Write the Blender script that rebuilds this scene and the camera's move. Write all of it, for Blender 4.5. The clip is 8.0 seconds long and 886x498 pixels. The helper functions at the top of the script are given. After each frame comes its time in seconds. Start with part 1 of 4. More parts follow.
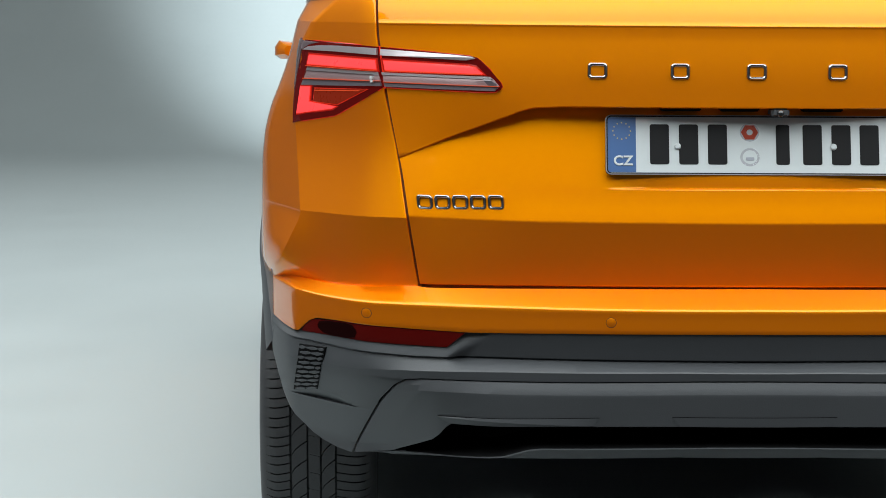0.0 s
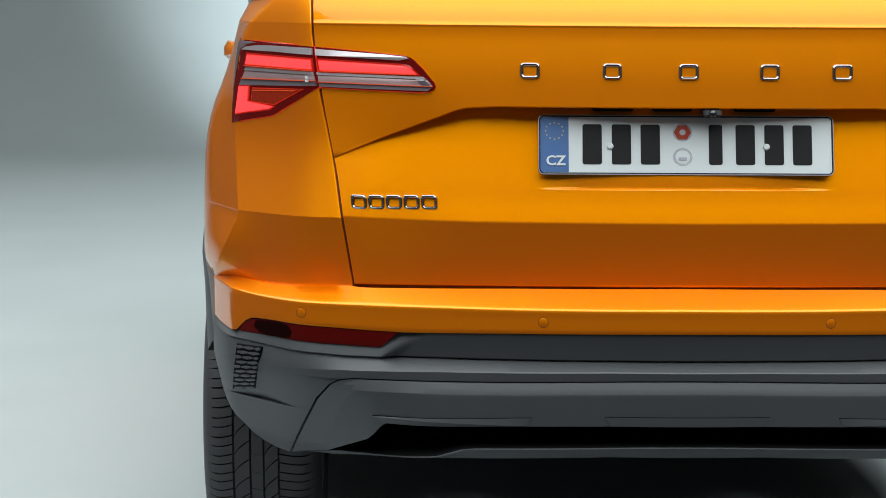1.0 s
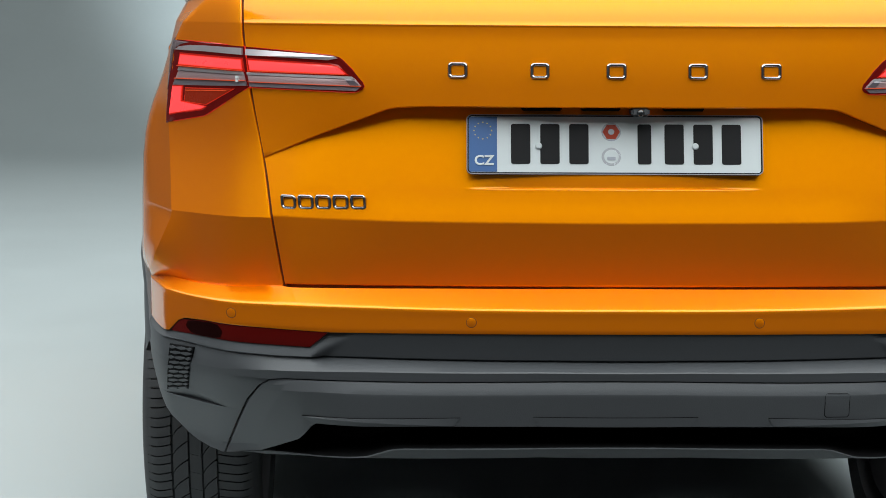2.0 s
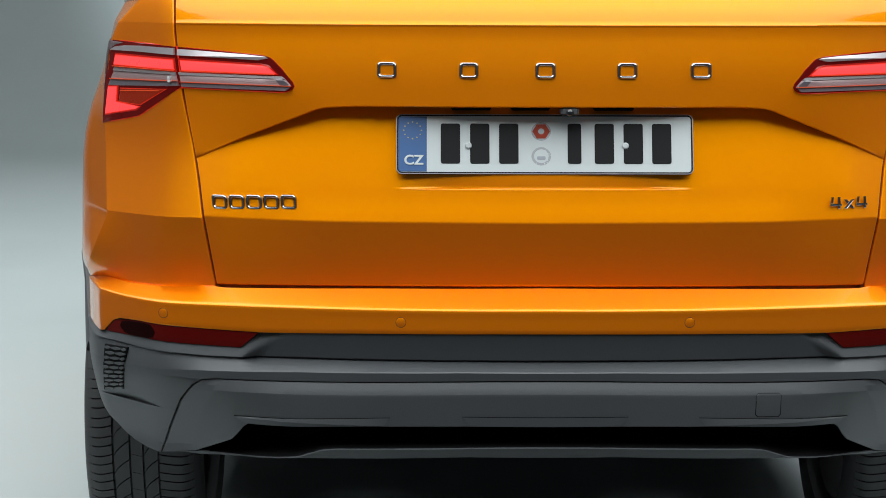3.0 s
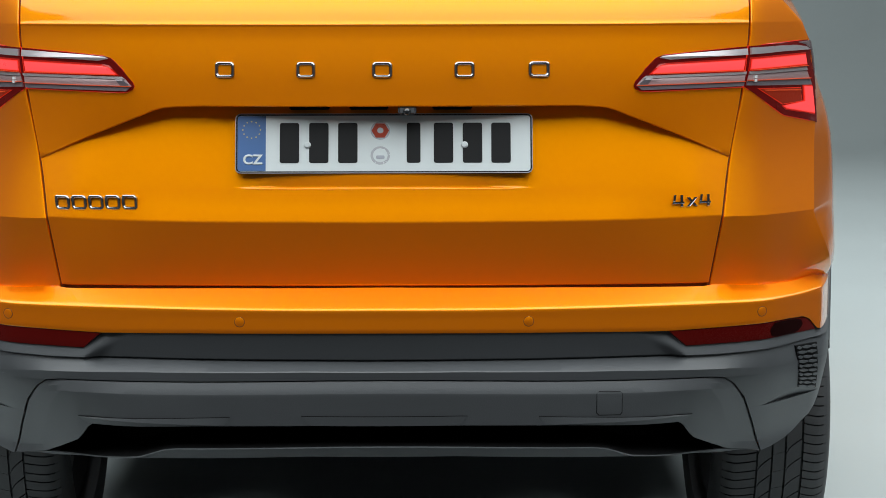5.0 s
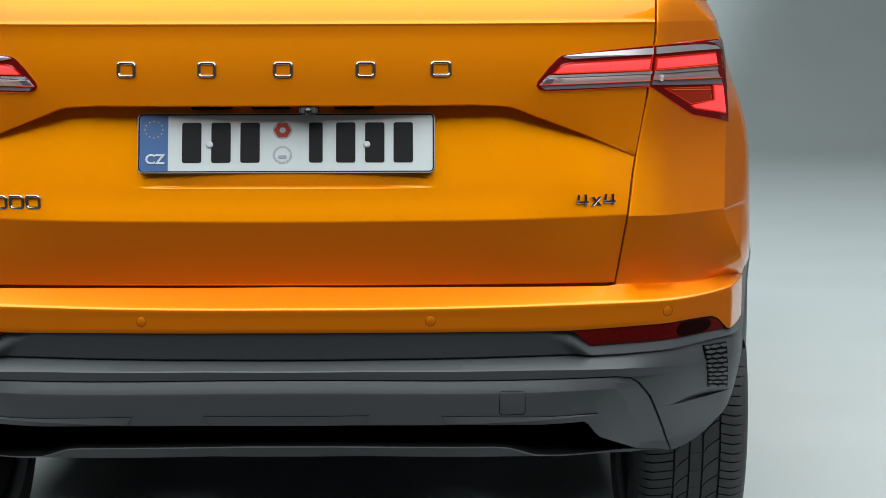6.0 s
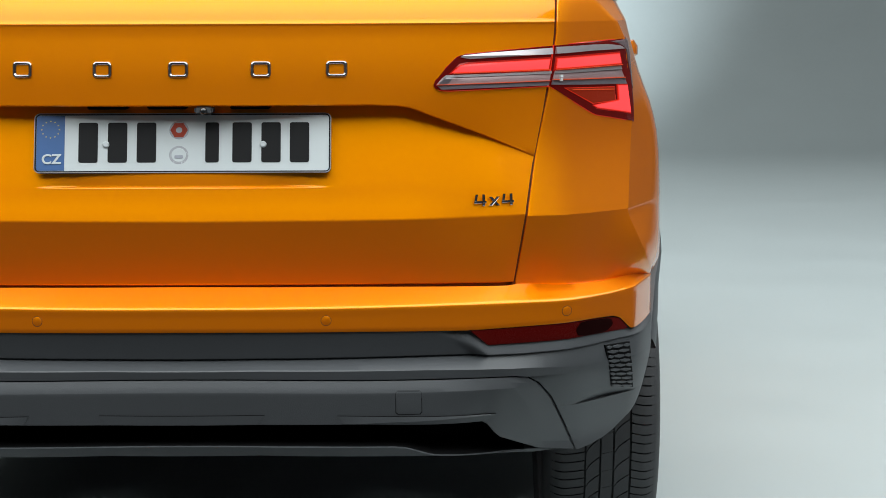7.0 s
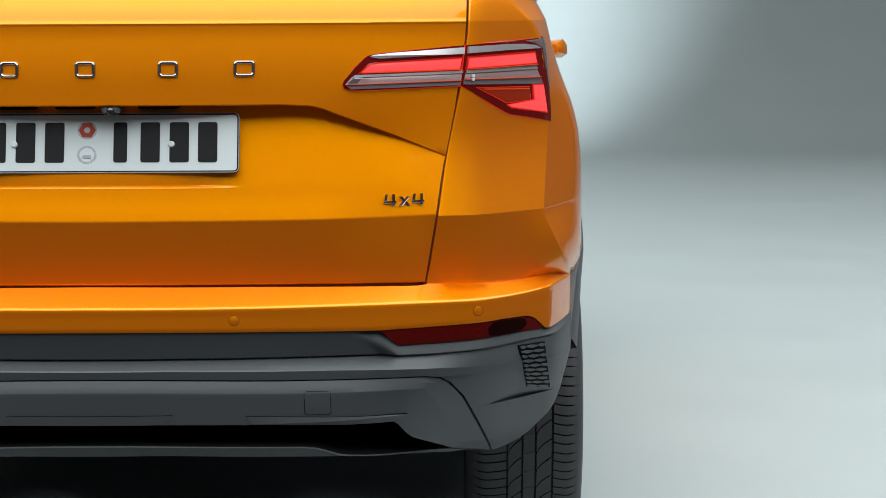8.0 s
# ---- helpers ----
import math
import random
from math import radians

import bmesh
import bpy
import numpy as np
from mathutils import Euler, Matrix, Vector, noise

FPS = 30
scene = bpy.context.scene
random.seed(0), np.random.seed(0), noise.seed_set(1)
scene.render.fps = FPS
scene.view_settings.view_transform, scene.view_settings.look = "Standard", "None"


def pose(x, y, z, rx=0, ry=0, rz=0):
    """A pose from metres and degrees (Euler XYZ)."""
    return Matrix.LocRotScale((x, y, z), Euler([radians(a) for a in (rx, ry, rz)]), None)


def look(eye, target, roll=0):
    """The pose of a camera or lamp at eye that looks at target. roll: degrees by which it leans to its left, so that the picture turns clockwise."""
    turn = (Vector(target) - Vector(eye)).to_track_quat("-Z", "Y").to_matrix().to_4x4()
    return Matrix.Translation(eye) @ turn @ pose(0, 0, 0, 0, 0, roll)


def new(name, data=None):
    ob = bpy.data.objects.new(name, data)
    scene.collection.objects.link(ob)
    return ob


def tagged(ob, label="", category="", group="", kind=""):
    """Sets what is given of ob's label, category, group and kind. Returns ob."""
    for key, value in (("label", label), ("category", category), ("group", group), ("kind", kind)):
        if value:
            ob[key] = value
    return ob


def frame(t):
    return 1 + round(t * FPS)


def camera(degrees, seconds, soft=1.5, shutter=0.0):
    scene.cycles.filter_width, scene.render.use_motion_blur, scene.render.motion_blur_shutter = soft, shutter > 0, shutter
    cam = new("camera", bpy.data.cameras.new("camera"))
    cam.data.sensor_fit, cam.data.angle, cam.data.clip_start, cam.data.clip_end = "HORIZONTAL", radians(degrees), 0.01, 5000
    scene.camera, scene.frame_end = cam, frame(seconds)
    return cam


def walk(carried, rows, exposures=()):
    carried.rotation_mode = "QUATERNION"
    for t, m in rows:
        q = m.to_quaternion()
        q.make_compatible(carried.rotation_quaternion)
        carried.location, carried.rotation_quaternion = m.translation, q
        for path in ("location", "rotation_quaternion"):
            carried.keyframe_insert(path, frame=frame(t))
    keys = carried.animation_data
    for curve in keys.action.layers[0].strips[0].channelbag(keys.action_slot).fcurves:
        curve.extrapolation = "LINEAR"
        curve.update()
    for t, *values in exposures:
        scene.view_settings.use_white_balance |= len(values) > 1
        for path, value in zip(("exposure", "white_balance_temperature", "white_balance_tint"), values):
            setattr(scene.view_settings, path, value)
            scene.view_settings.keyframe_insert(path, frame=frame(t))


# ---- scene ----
cam = camera(24.15, 8.0, soft=0.9)
# seconds, eye, pitch from straight down, roll, turn to the left
PATH = [
    (0, -0.6501, -3.5769, 1.1984, 83.190, 0.389, -1.650),
    (0.5, -0.5857, -3.5832, 1.1989, 83.194, 0.396, -1.545),
    (1, -0.5182, -3.5834, 1.1994, 83.188, 0.389, -1.432),
    (1.5, -0.4509, -3.5817, 1.1997, 83.184, 0.366, -1.354),
    (3, -0.2367, -3.5818, 1.2003, 83.172, 0.192, -0.919),
    (3.5, -0.1687, -3.5826, 1.2008, 83.164, 0.136, -0.767),
    (4, -0.0921, -3.5840, 1.2008, 83.163, 0.090, -0.628),
    (4.5, -0.0114, -3.5857, 1.2012, 83.147, -0.015, -0.516),
    (6, 0.2645, -3.5858, 1.2002, 83.140, -0.148, -0.164),
    (6.5, 0.3595, -3.5855, 1.2000, 83.136, -0.161, 0.005),
    (7, 0.4591, -3.5885, 1.1995, 83.142, -0.168, 0.028),
    (7.5, 0.5471, -3.5813, 1.1992, 83.131, -0.230, 0.109),
    (8, 0.6288, -3.5822, 1.1990, 83.130, -0.225, 0.172),
]
walk(cam, [(t, Matrix.Translation((x, y, z)) @ pose(0, 0, 0, 0, 0, turn) @ pose(0, 0, 0, pitch) @ pose(0, 0, 0, 0, 0, roll)) for t, x, y, z, pitch, roll, turn in PATH])

# ---- light: an overhead softbox, an added rear fill and an added lamp on the rear wall ----
world = bpy.data.worlds.new("studio_dark")
world.use_nodes = True
world.node_tree.nodes["Background"].inputs[0].default_value = (0.004, 0.004, 0.004, 1)
world.node_tree.nodes["Background"].inputs[1].default_value = 1.0
scene.world = world
scene.view_settings.exposure = 0.0


def area_lamp(name, eye, target, wide, high, watts, colour):
    lamp = bpy.data.lights.new(name, "AREA")
    lamp.shape, lamp.size, lamp.size_y, lamp.energy, lamp.color = "RECTANGLE", wide, high, watts, colour
    ob = new(name, lamp)
    ob.matrix_world = look(eye, target)
    return ob


area_lamp("overhead_softbox", (0, -1.2, 5.6), (0, -1.2, 0), 16.6, 10.8, 1880, (0.93, 0.99, 1.0))
# unseen fill, added to brighten the floor and wall beyond the car
area_lamp("added_rear_fill", (0, 7.4, 5.6), (0, 7.4, 0), 16.0, 7.0, 530, (0.93, 0.99, 1.0))
# unseen lamp, added to put a pale glow on the wall behind the car
spot = bpy.data.lights.new("wall_wash", "SPOT")
spot.energy, spot.spot_size, spot.spot_blend, spot.shadow_soft_size, spot.color = 4600, radians(58), 0.85, 0.25, (0.86, 0.96, 1.0)
new("wall_wash", spot).matrix_world = look((0, 8.8, 0.40), (0, 16.0, 1.0))


# ---- materials ----
def material(name, colour, rough=0.5, metal=0.0, coat=0.0, vary=0.08, grain=60.0, bump=0.0, coat_rough=0.03, emit=0.0, glow=None, rough_vary=0.06, specular=0.5):
    """A surface with slow stains and fine grain in colour and gloss, and a fine relief."""
    m = bpy.data.materials.new(name)
    m.use_nodes = True
    t = m.node_tree
    n, link = t.nodes, t.links.new
    b = n["Principled BSDF"]
    at = n.new("ShaderNodeTexCoord")
    slow, fine = n.new("ShaderNodeTexNoise"), n.new("ShaderNodeTexNoise")
    slow.inputs["Scale"].default_value, slow.inputs["Detail"].default_value = 2.2, 4
    fine.inputs["Scale"].default_value, fine.inputs["Detail"].default_value = grain, 3
    link(at.outputs["Object"], slow.inputs["Vector"])
    link(at.outputs["Object"], fine.inputs["Vector"])
    add = n.new("ShaderNodeMath")
    add.operation = "MULTIPLY_ADD"
    link(fine.outputs["Fac"], add.inputs[0])
    add.inputs[1].default_value = 0.5
    link(slow.outputs["Fac"], add.inputs[2])
    ramp = n.new("ShaderNodeMapRange")
    ramp.inputs["From Min"].default_value, ramp.inputs["From Max"].default_value = 0.45, 1.05
    ramp.inputs["To Min"].default_value, ramp.inputs["To Max"].default_value = 1 - vary, 1 + vary
    link(add.outputs[0], ramp.inputs["Value"])
    mul = n.new("ShaderNodeVectorMath")
    mul.operation = "SCALE"
    mul.inputs[0].default_value = colour
    link(ramp.outputs[0], mul.inputs["Scale"])
    link(mul.outputs[0], b.inputs["Base Color"])
    gloss = n.new("ShaderNodeMapRange")
    gloss.inputs["From Min"].default_value, gloss.inputs["From Max"].default_value = 0.45, 1.05
    gloss.inputs["To Min"].default_value, gloss.inputs["To Max"].default_value = clamp(rough - rough_vary), clamp(rough + rough_vary)
    link(add.outputs[0], gloss.inputs["Value"])
    link(gloss.outputs[0], b.inputs["Roughness"])
    b.inputs["Metallic"].default_value = metal
    b.inputs["Specular IOR Level"].default_value = specular
    b.inputs["Coat Weight"].default_value, b.inputs["Coat Roughness"].default_value = coat, coat_rough
    if bump:
        rise = n.new("ShaderNodeBump")
        rise.inputs["Strength"].default_value, rise.inputs["Distance"].default_value = bump, 0.001
        link(fine.outputs["Fac"], rise.inputs["Height"])
        link(rise.outputs[0], b.inputs["Normal"])
    if emit:
        b.inputs["Emission Color"].default_value = (*(glow or colour), 1)
        b.inputs["Emission Strength"].default_value = emit
    return m


def clamp(v, lo=0.0, hi=1.0):
    return max(lo, min(hi, v))


def candy_paint(name, pigment, flake, share, coat_rough):
    """Body paint: a deep pigment layer under metallic flakes, both under one clear coat, with a faint unevenness."""
    m = bpy.data.materials.new(name)
    m.use_nodes = True
    n, link = m.node_tree.nodes, m.node_tree.links.new
    at, slow, fine = n.new("ShaderNodeTexCoord"), n.new("ShaderNodeTexNoise"), n.new("ShaderNodeTexNoise")
    slow.inputs["Scale"].default_value, fine.inputs["Scale"].default_value = 2.2, 900
    link(at.outputs["Object"], slow.inputs["Vector"])
    link(at.outputs["Object"], fine.inputs["Vector"])
    layers = []
    for colour, rough, metal, source in ((pigment, 0.5, 0.0, slow), (flake, 0.52, 1.0, fine)):
        b = n.new("ShaderNodeBsdfPrincipled")
        vary, mul = n.new("ShaderNodeMapRange"), n.new("ShaderNodeVectorMath")
        vary.inputs["To Min"].default_value, vary.inputs["To Max"].default_value = 0.97, 1.03
        mul.operation, mul.inputs[0].default_value = "SCALE", colour
        link(source.outputs["Fac"], vary.inputs["Value"])
        link(vary.outputs[0], mul.inputs["Scale"])
        link(mul.outputs[0], b.inputs["Base Color"])
        b.inputs["Roughness"].default_value, b.inputs["Metallic"].default_value = rough, metal
        b.inputs["Specular IOR Level"].default_value = 0.0 if not metal else 0.5
        b.inputs["Coat Weight"].default_value, b.inputs["Coat Roughness"].default_value = 1.0, coat_rough
        b.inputs["Coat IOR"].default_value = 1.4
        layers.append(b)
    mix = n.new("ShaderNodeMixShader")
    mix.inputs[0].default_value = share
    link(layers[0].outputs[0], mix.inputs[1])
    link(layers[1].outputs[0], mix.inputs[2])
    link(mix.outputs[0], n["Material Output"].inputs["Surface"])
    n.remove(n["Principled BSDF"])
    return m


PAINT = candy_paint("orange_metallic_paint", (0.74, 0.090, 0.0), (0.96, 0.40, 0.0), 0.60, 0.08)
PLASTIC = material("grey_grained_plastic", (0.072, 0.077, 0.083), 0.5, 0, 0, 0.10, 420, 0.25)
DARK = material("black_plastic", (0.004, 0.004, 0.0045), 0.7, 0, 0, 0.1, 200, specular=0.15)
RUBBER = material("tyre_rubber", (0.038, 0.039, 0.041), 0.62, 0, 0, 0.18, 150, 0.4)
GROOVE_SHADE = material("shaded_groove_rubber", (0.016, 0.016, 0.017), 0.7, 0, 0, 0.15, 150, specular=0.3)
CHROME = material("chrome", (0.44, 0.43, 0.435), 0.10, 1.0, 0, 0.03, 200, rough_vary=0.04)
GLASS_DARK = material("dark_window_glass", (0.012, 0.014, 0.016), 0.04, 0, 1.0, 0.05, 20, rough_vary=0.01)
# faint emission gives the dark lens the glow of the lit strips
LAMP_DARK = material("dark_red_lens", (0.06, 0.003, 0.003), 0.2, 0, 0.05, 0.1, 60, emit=0.05, glow=(1, 0.012, 0.004), rough_vary=0.03, specular=0.2)
GUIDE = material("red_light_guide", (0.4, 0.01, 0.005), 0.3, 0, 0.1, 0.1, 60, emit=0.42, glow=(1, 0.035, 0.008))
LAMP_DEEP = material("deep_red_prism", (0.06, 0.008, 0.003), 0.3, 0.0, 0.2, 0.3, 140, 0.3, emit=0.17, glow=(1, 0.055, 0.008), specular=0.2)
LED = material("lit_red_light_strip", (0.6, 0.02, 0.02), 0.3, 0, 0.4, 0.02, 50, emit=1.0, glow=(1.0, 0.07, 0.075))
LAMP_SILVER = material("silver_lamp_trim", (0.48, 0.44, 0.455), 0.36, 0.65, 0.0, 0.03, 20, rough_vary=0.0)
LAMP_SLATE = material("slate_lamp_rib", (0.17, 0.15, 0.17), 0.3, 0.3, 0.8, 0.05, 40, rough_vary=0.02)
LAMP_SHEEN = material("grey_sheen_lens", (0.20, 0.15, 0.16), 0.25, 0.2, 0.8, 0.05, 40, rough_vary=0.02)
LAMP_CLEAR = material("clear_lamp_lens", (0.40, 0.28, 0.285), 0.4, 0.4, 0.3, 0.03, 20, rough_vary=0.0)
REFLECTOR = material("dark_red_reflector", (0.085, 0.002, 0.0012), 0.3, 0, 0.1, 0.15, 500, 0.2, specular=0.15)
PLATE_WHITE = material("reflective_white_plate", (0.66, 0.71, 0.72), 0.35, 0, 0.3, 0.02, 300)
PLATE_BLUE = material("blue_plate_strip", (0.065, 0.145, 0.34), 0.35, 0, 0.3, 0.03, 300)
INK = material("black_ink", (0.008, 0.008, 0.009), 0.5, 0, 0, 0.05, 200, specular=0.25)
YELLOW = material("yellow_ink", (0.75, 0.55, 0.05), 0.4)
RED_STICKER = material("red_foil_sticker", (0.42, 0.05, 0.02), 0.3, 0.2, 0.3, 0.1, 400)
PALE_STICKER = material("pale_foil_sticker", (0.62, 0.64, 0.68), 0.25, 0.35, 0.3, 0.12, 300)
GREY_FOIL = material("grey_foil", (0.36, 0.38, 0.43), 0.4, 0.1, 0, 0.3, 260)
FLOOR = material("painted_studio_floor", (0.345, 0.386, 0.389), 0.55, 0, 0, 0.03, 25, 0.05)
GREY_WALL = material("dark_grey_studio_wall", (0.07, 0.07, 0.071), 0.85, 0, 0, 0.06, 12)
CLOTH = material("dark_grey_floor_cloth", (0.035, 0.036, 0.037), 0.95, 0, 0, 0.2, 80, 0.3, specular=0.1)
DEEP_RED = material("black_red_reflector_section", (0.010, 0.001, 0.001), 0.4, 0, 0.0, 0.1, 200, specular=0.05)
LINE = material("orange_red_lens_line", (0.5, 0.05, 0.01), 0.3, 0, 0.2, 0.05, 50, emit=0.30, glow=(1.0, 0.13, 0.03))
GLOW_RED = material("strip_glow_red", (0.15, 0.004, 0.003), 0.2, 0, 0.2, 0.1, 60, emit=0.28, glow=(1, 0.02, 0.008))
SEAM = material("seam_paint", (0.14, 0.032, 0.001), 0.7, 0, 0, 0.05, 60)


# ---- mesh helpers ----
def part(name, bm, mat, parent=None, label="", sharp=28, smooth=True):
    """Links a bmesh as one mesh object under a thing or a part."""
    me = bpy.data.meshes.new(name)
    bmesh.ops.recalc_face_normals(bm, faces=bm.faces)
    bm.to_mesh(me)
    bm.free()
    for m in mat if isinstance(mat, (list, tuple)) else (mat,):
        me.materials.append(m)
    if smooth:
        me.polygons.foreach_set("use_smooth", [True] * len(me.polygons))
        me.set_sharp_from_angle(angle=radians(sharp))
    ob = new(name, me)
    if parent:
        ob.parent = parent
    if label:
        ob["label"] = label
    return ob


def empty(name, at=(0, 0, 0)):
    ob = new(name)
    ob.location = at
    return ob


def grid(rows, bm=None, mat_of=None):
    """A sheet through rows of points."""
    bm = bm or bmesh.new()
    vs = [[bm.verts.new(p) for p in row] for row in rows]
    for r0, r1 in zip(vs, vs[1:]):
        for a, b, c, d in zip(r0, r0[1:], r1[1:], r1):
            if len({tuple(round(k, 6) for k in v.co) for v in (a, b, c, d)}) > 2:
                bm.faces.new((a, b, c, d))
    return bm


def thick(bm, depth):
    """Turns a sheet that faces the rear into a shell by drawing its rim forward."""
    edges = [e for e in bm.edges if e.is_boundary]
    made = bmesh.ops.extrude_edge_only(bm, edges=edges)["geom"]
    for v in (g for g in made if isinstance(g, bmesh.types.BMVert)):
        v.co.y += depth
    return bm


def lerp(t, x):
    if x <= t[0][0]:
        return t[0][1]
    for (x0, y0), (x1, y1) in zip(t, t[1:]):
        if x <= x1:
            return y0 + (y1 - y0) * (x - x0) / (x1 - x0)
    return t[-1][1]


def glide(t, x, reach=0.03):
    """lerp, rounded over its corners."""
    return sum(lerp(t, x + reach * k / 4) * (5 - abs(k)) for k in range(-4, 5)) / 25


def ease(v):
    v = clamp(v)
    return v * v * (3 - 2 * v)


def box(bm, lo, hi):
    made = bmesh.ops.create_cube(bm, size=1)["verts"]
    for v in made:
        v.co = [l + (c + 0.5) * (h - l) for c, l, h in zip(v.co, lo, hi)]
    return made


# ---- the car's skin: half width a, height z, depth y from the rear ----
def gate_plan(a):
    t = clamp(a - 0.65, 0, 0.05)
    u = max(0.0, a - 0.70)
    return 0.021 + 0.30 * a**2 + 0.17 * a**4 + 6.8 * t * t + 0.68 * u - 0.9 * u * u


def bump_plan(a, crease=0.0):
    """The bumper's plan; with crease, its corner turns along a sharp upright edge."""
    t, u = max(0.0, a - 0.66), max(0.0, a - 0.816)
    soft = 45 * u * u
    return -0.028 + 0.28 * a**2 + 0.05 * a**4 + (5 * t * t if t < 0.068 else 0.68 * t - 0.0231) + soft + crease * (1.8 * u + 15.5 * u * u - soft)


GATE_PROFILE = [(0.69, 0.039), (0.75, 0.015), (0.82, -0.010), (0.856, -0.0065), (0.925, -0.001), (1.017, -0.003), (1.08, 0), (1.159, 0.010), (1.17, 0.0128), (1.18, 0.0163), (1.19, 0.0205), (1.20, 0.0255), (1.25, 0.055), (1.30, 0.088), (1.42, 0.16), (1.56, 0.32)]
CORNER = [(0.665, 0.866), (0.72, 0.845), (0.775, 0.822), (0.81, 0.807), (0.83, 0.8085), (0.97, 0.82), (1.12, 0.806), (1.16, 0.785), (1.20, 0.738), (1.30, 0.695), (1.42, 0.66)]
WIDTH = [(0.25, 0.855), (0.45, 0.878), (0.68, 0.897), (0.83, 0.898), (0.916, 0.895), (0.95, 0.889), (0.974, 0.883), (1.0, 0.875), (1.027, 0.864), (1.05, 0.855), (1.08, 0.845), (1.12, 0.834), (1.159, 0.825), (1.20, 0.803), (1.30, 0.75), (1.42, 0.71)]
GAP = [(0.69, 0.586), (0.80, 0.604), (0.918, 0.622), (1.039, 0.648), (1.14, 0.662), (1.20, 0.664), (1.30, 0.660), (1.42, 0.64), (1.56, 0.58)]


def quarter_tuck(a):
    """Where the quarter panels lean in under their crease."""
    return ease((a - 0.56) / 0.08) * (1 - ease((a - 0.75) / 0.07))


CORNER_Y = [(0.66, 0.478), (0.672, 0.450), (0.684, 0.402), (0.70, 0.364), (0.72, 0.341), (0.75, 0.325), (0.78, 0.312), (0.81, 0.306), (0.83, 0.306)]  # the lower corner's edge, from the crease to the bumper's tip


def body(a, z):
    """The rear's depth; under the crease the quarter panel runs straight out to its corner edge."""
    a, k = abs(a), ease((0.825 - z) / 0.02)
    if k == 0 or a <= 0.76:
        return swell(a, z)
    y0, ac = swell(0.76, z), lerp(CORNER, z)
    return swell(a, z) * (1 - k) + k * (y0 + (glide(CORNER_Y, z, 0.008) - y0) * (a - 0.76) / (ac - 0.76))


def swell(a, z):
    w = clamp((1.0 - z) / 0.34)
    w = w * w / 0.51 if w < 0.3 else (w - 0.15) / 0.85
    flat = (0.026 + 0.008 * ease((z - 0.83) / 0.12)) * max(0.0, 1 - (a / 0.56) ** 2) * (1 - ease((z - 0.86) / 0.14))
    prof = lerp(GATE_PROFILE, z)
    if z < 0.82:
        prof = -0.012 + (prof + 0.012) * (1 - 0.6 * ease((a - 0.80) / 0.07))
    prof += 0.21 * max(0.0, 0.82 - z) * quarter_tuck(a)
    prof += 0.006 * ease((a - 0.38) / 0.14) * (1 - ease((a - 0.66) / 0.1)) * max(0.0, 1 - abs(z - 0.82) / (0.09 if z > 0.82 else 0.13))
    return gate_plan(a) * (1 - w) + bump_plan(a, ease((0.78 - z) / 0.08)) * w + flat + prof


def body_side(y, z):
    ac, w = lerp(CORNER, z), lerp(WIDTH, z)
    y0 = body(ac, z)
    end = max(0.62, y0 + 0.22)
    k, up = clamp((y - y0) / (end - y0)), ease((z - 0.76) / 0.05)
    round_off = 1 - (1 - k) ** 1.8
    flat_first = 1.29 * k if k < 0.55 else 1 - 1.434 * (1 - k) ** 2
    return ac + (w - ac) * (round_off + (flat_first - round_off) * up)


def skin(s, z):
    """A point of the tailgate and quarter panels: across the rear, then forward along the side."""
    a, ac = abs(s), lerp(CORNER, z)
    if a > ac:
        y = body(ac, z) + (a - ac)
        p = (body_side(y, z), y, z)
    else:
        p = (a, body(a, z), z)
    return Vector((math.copysign(p[0], s), p[1], p[2]))


def lamp_skin(s, z):
    """The skin under the lamps, with its creases smoothed away."""
    p = Vector((0, 0, 0))
    for i in (-1, 0, 1):
        for j in (-2, -1, 0, 1, 2):
            p += skin(s + 0.008 * i, z + 0.015 * j) * (0.5 if i == 0 else 0.25) * (3 - abs(j)) / 9
    return p


def tuck(a, z):
    s = max(0.0, 0.555 - z)
    return 0.14 * ease((a - 0.42) / 0.28) * min(1.0, (s * s / 0.12 if s < 0.06 else s - 0.03) / 0.15)


def lower(a, z):
    """The lower bumper's general skin."""
    a = abs(a)
    return bump_plan(a, ease((z - 0.57) / 0.02)) + tuck(a, z)


def bumper_skin(s, z):
    a, edge = abs(s), 0.869
    if a > edge:
        y = lower(edge, z) + (a - edge) * 2.4
        return Vector((math.copysign(edge + (a - edge) * 0.12, s), y, z))
    return Vector((s, lower(a, z), z))


def on_skin(f, s, z, off):
    e = 0.004
    p = f(s, z)
    n = (f(s + e, z) - f(s - e, z)).cross(f(s, z + e) - f(s, z - e))
    n.normalize()
    if n.y > 0:
        n = -n
    return p + n * off


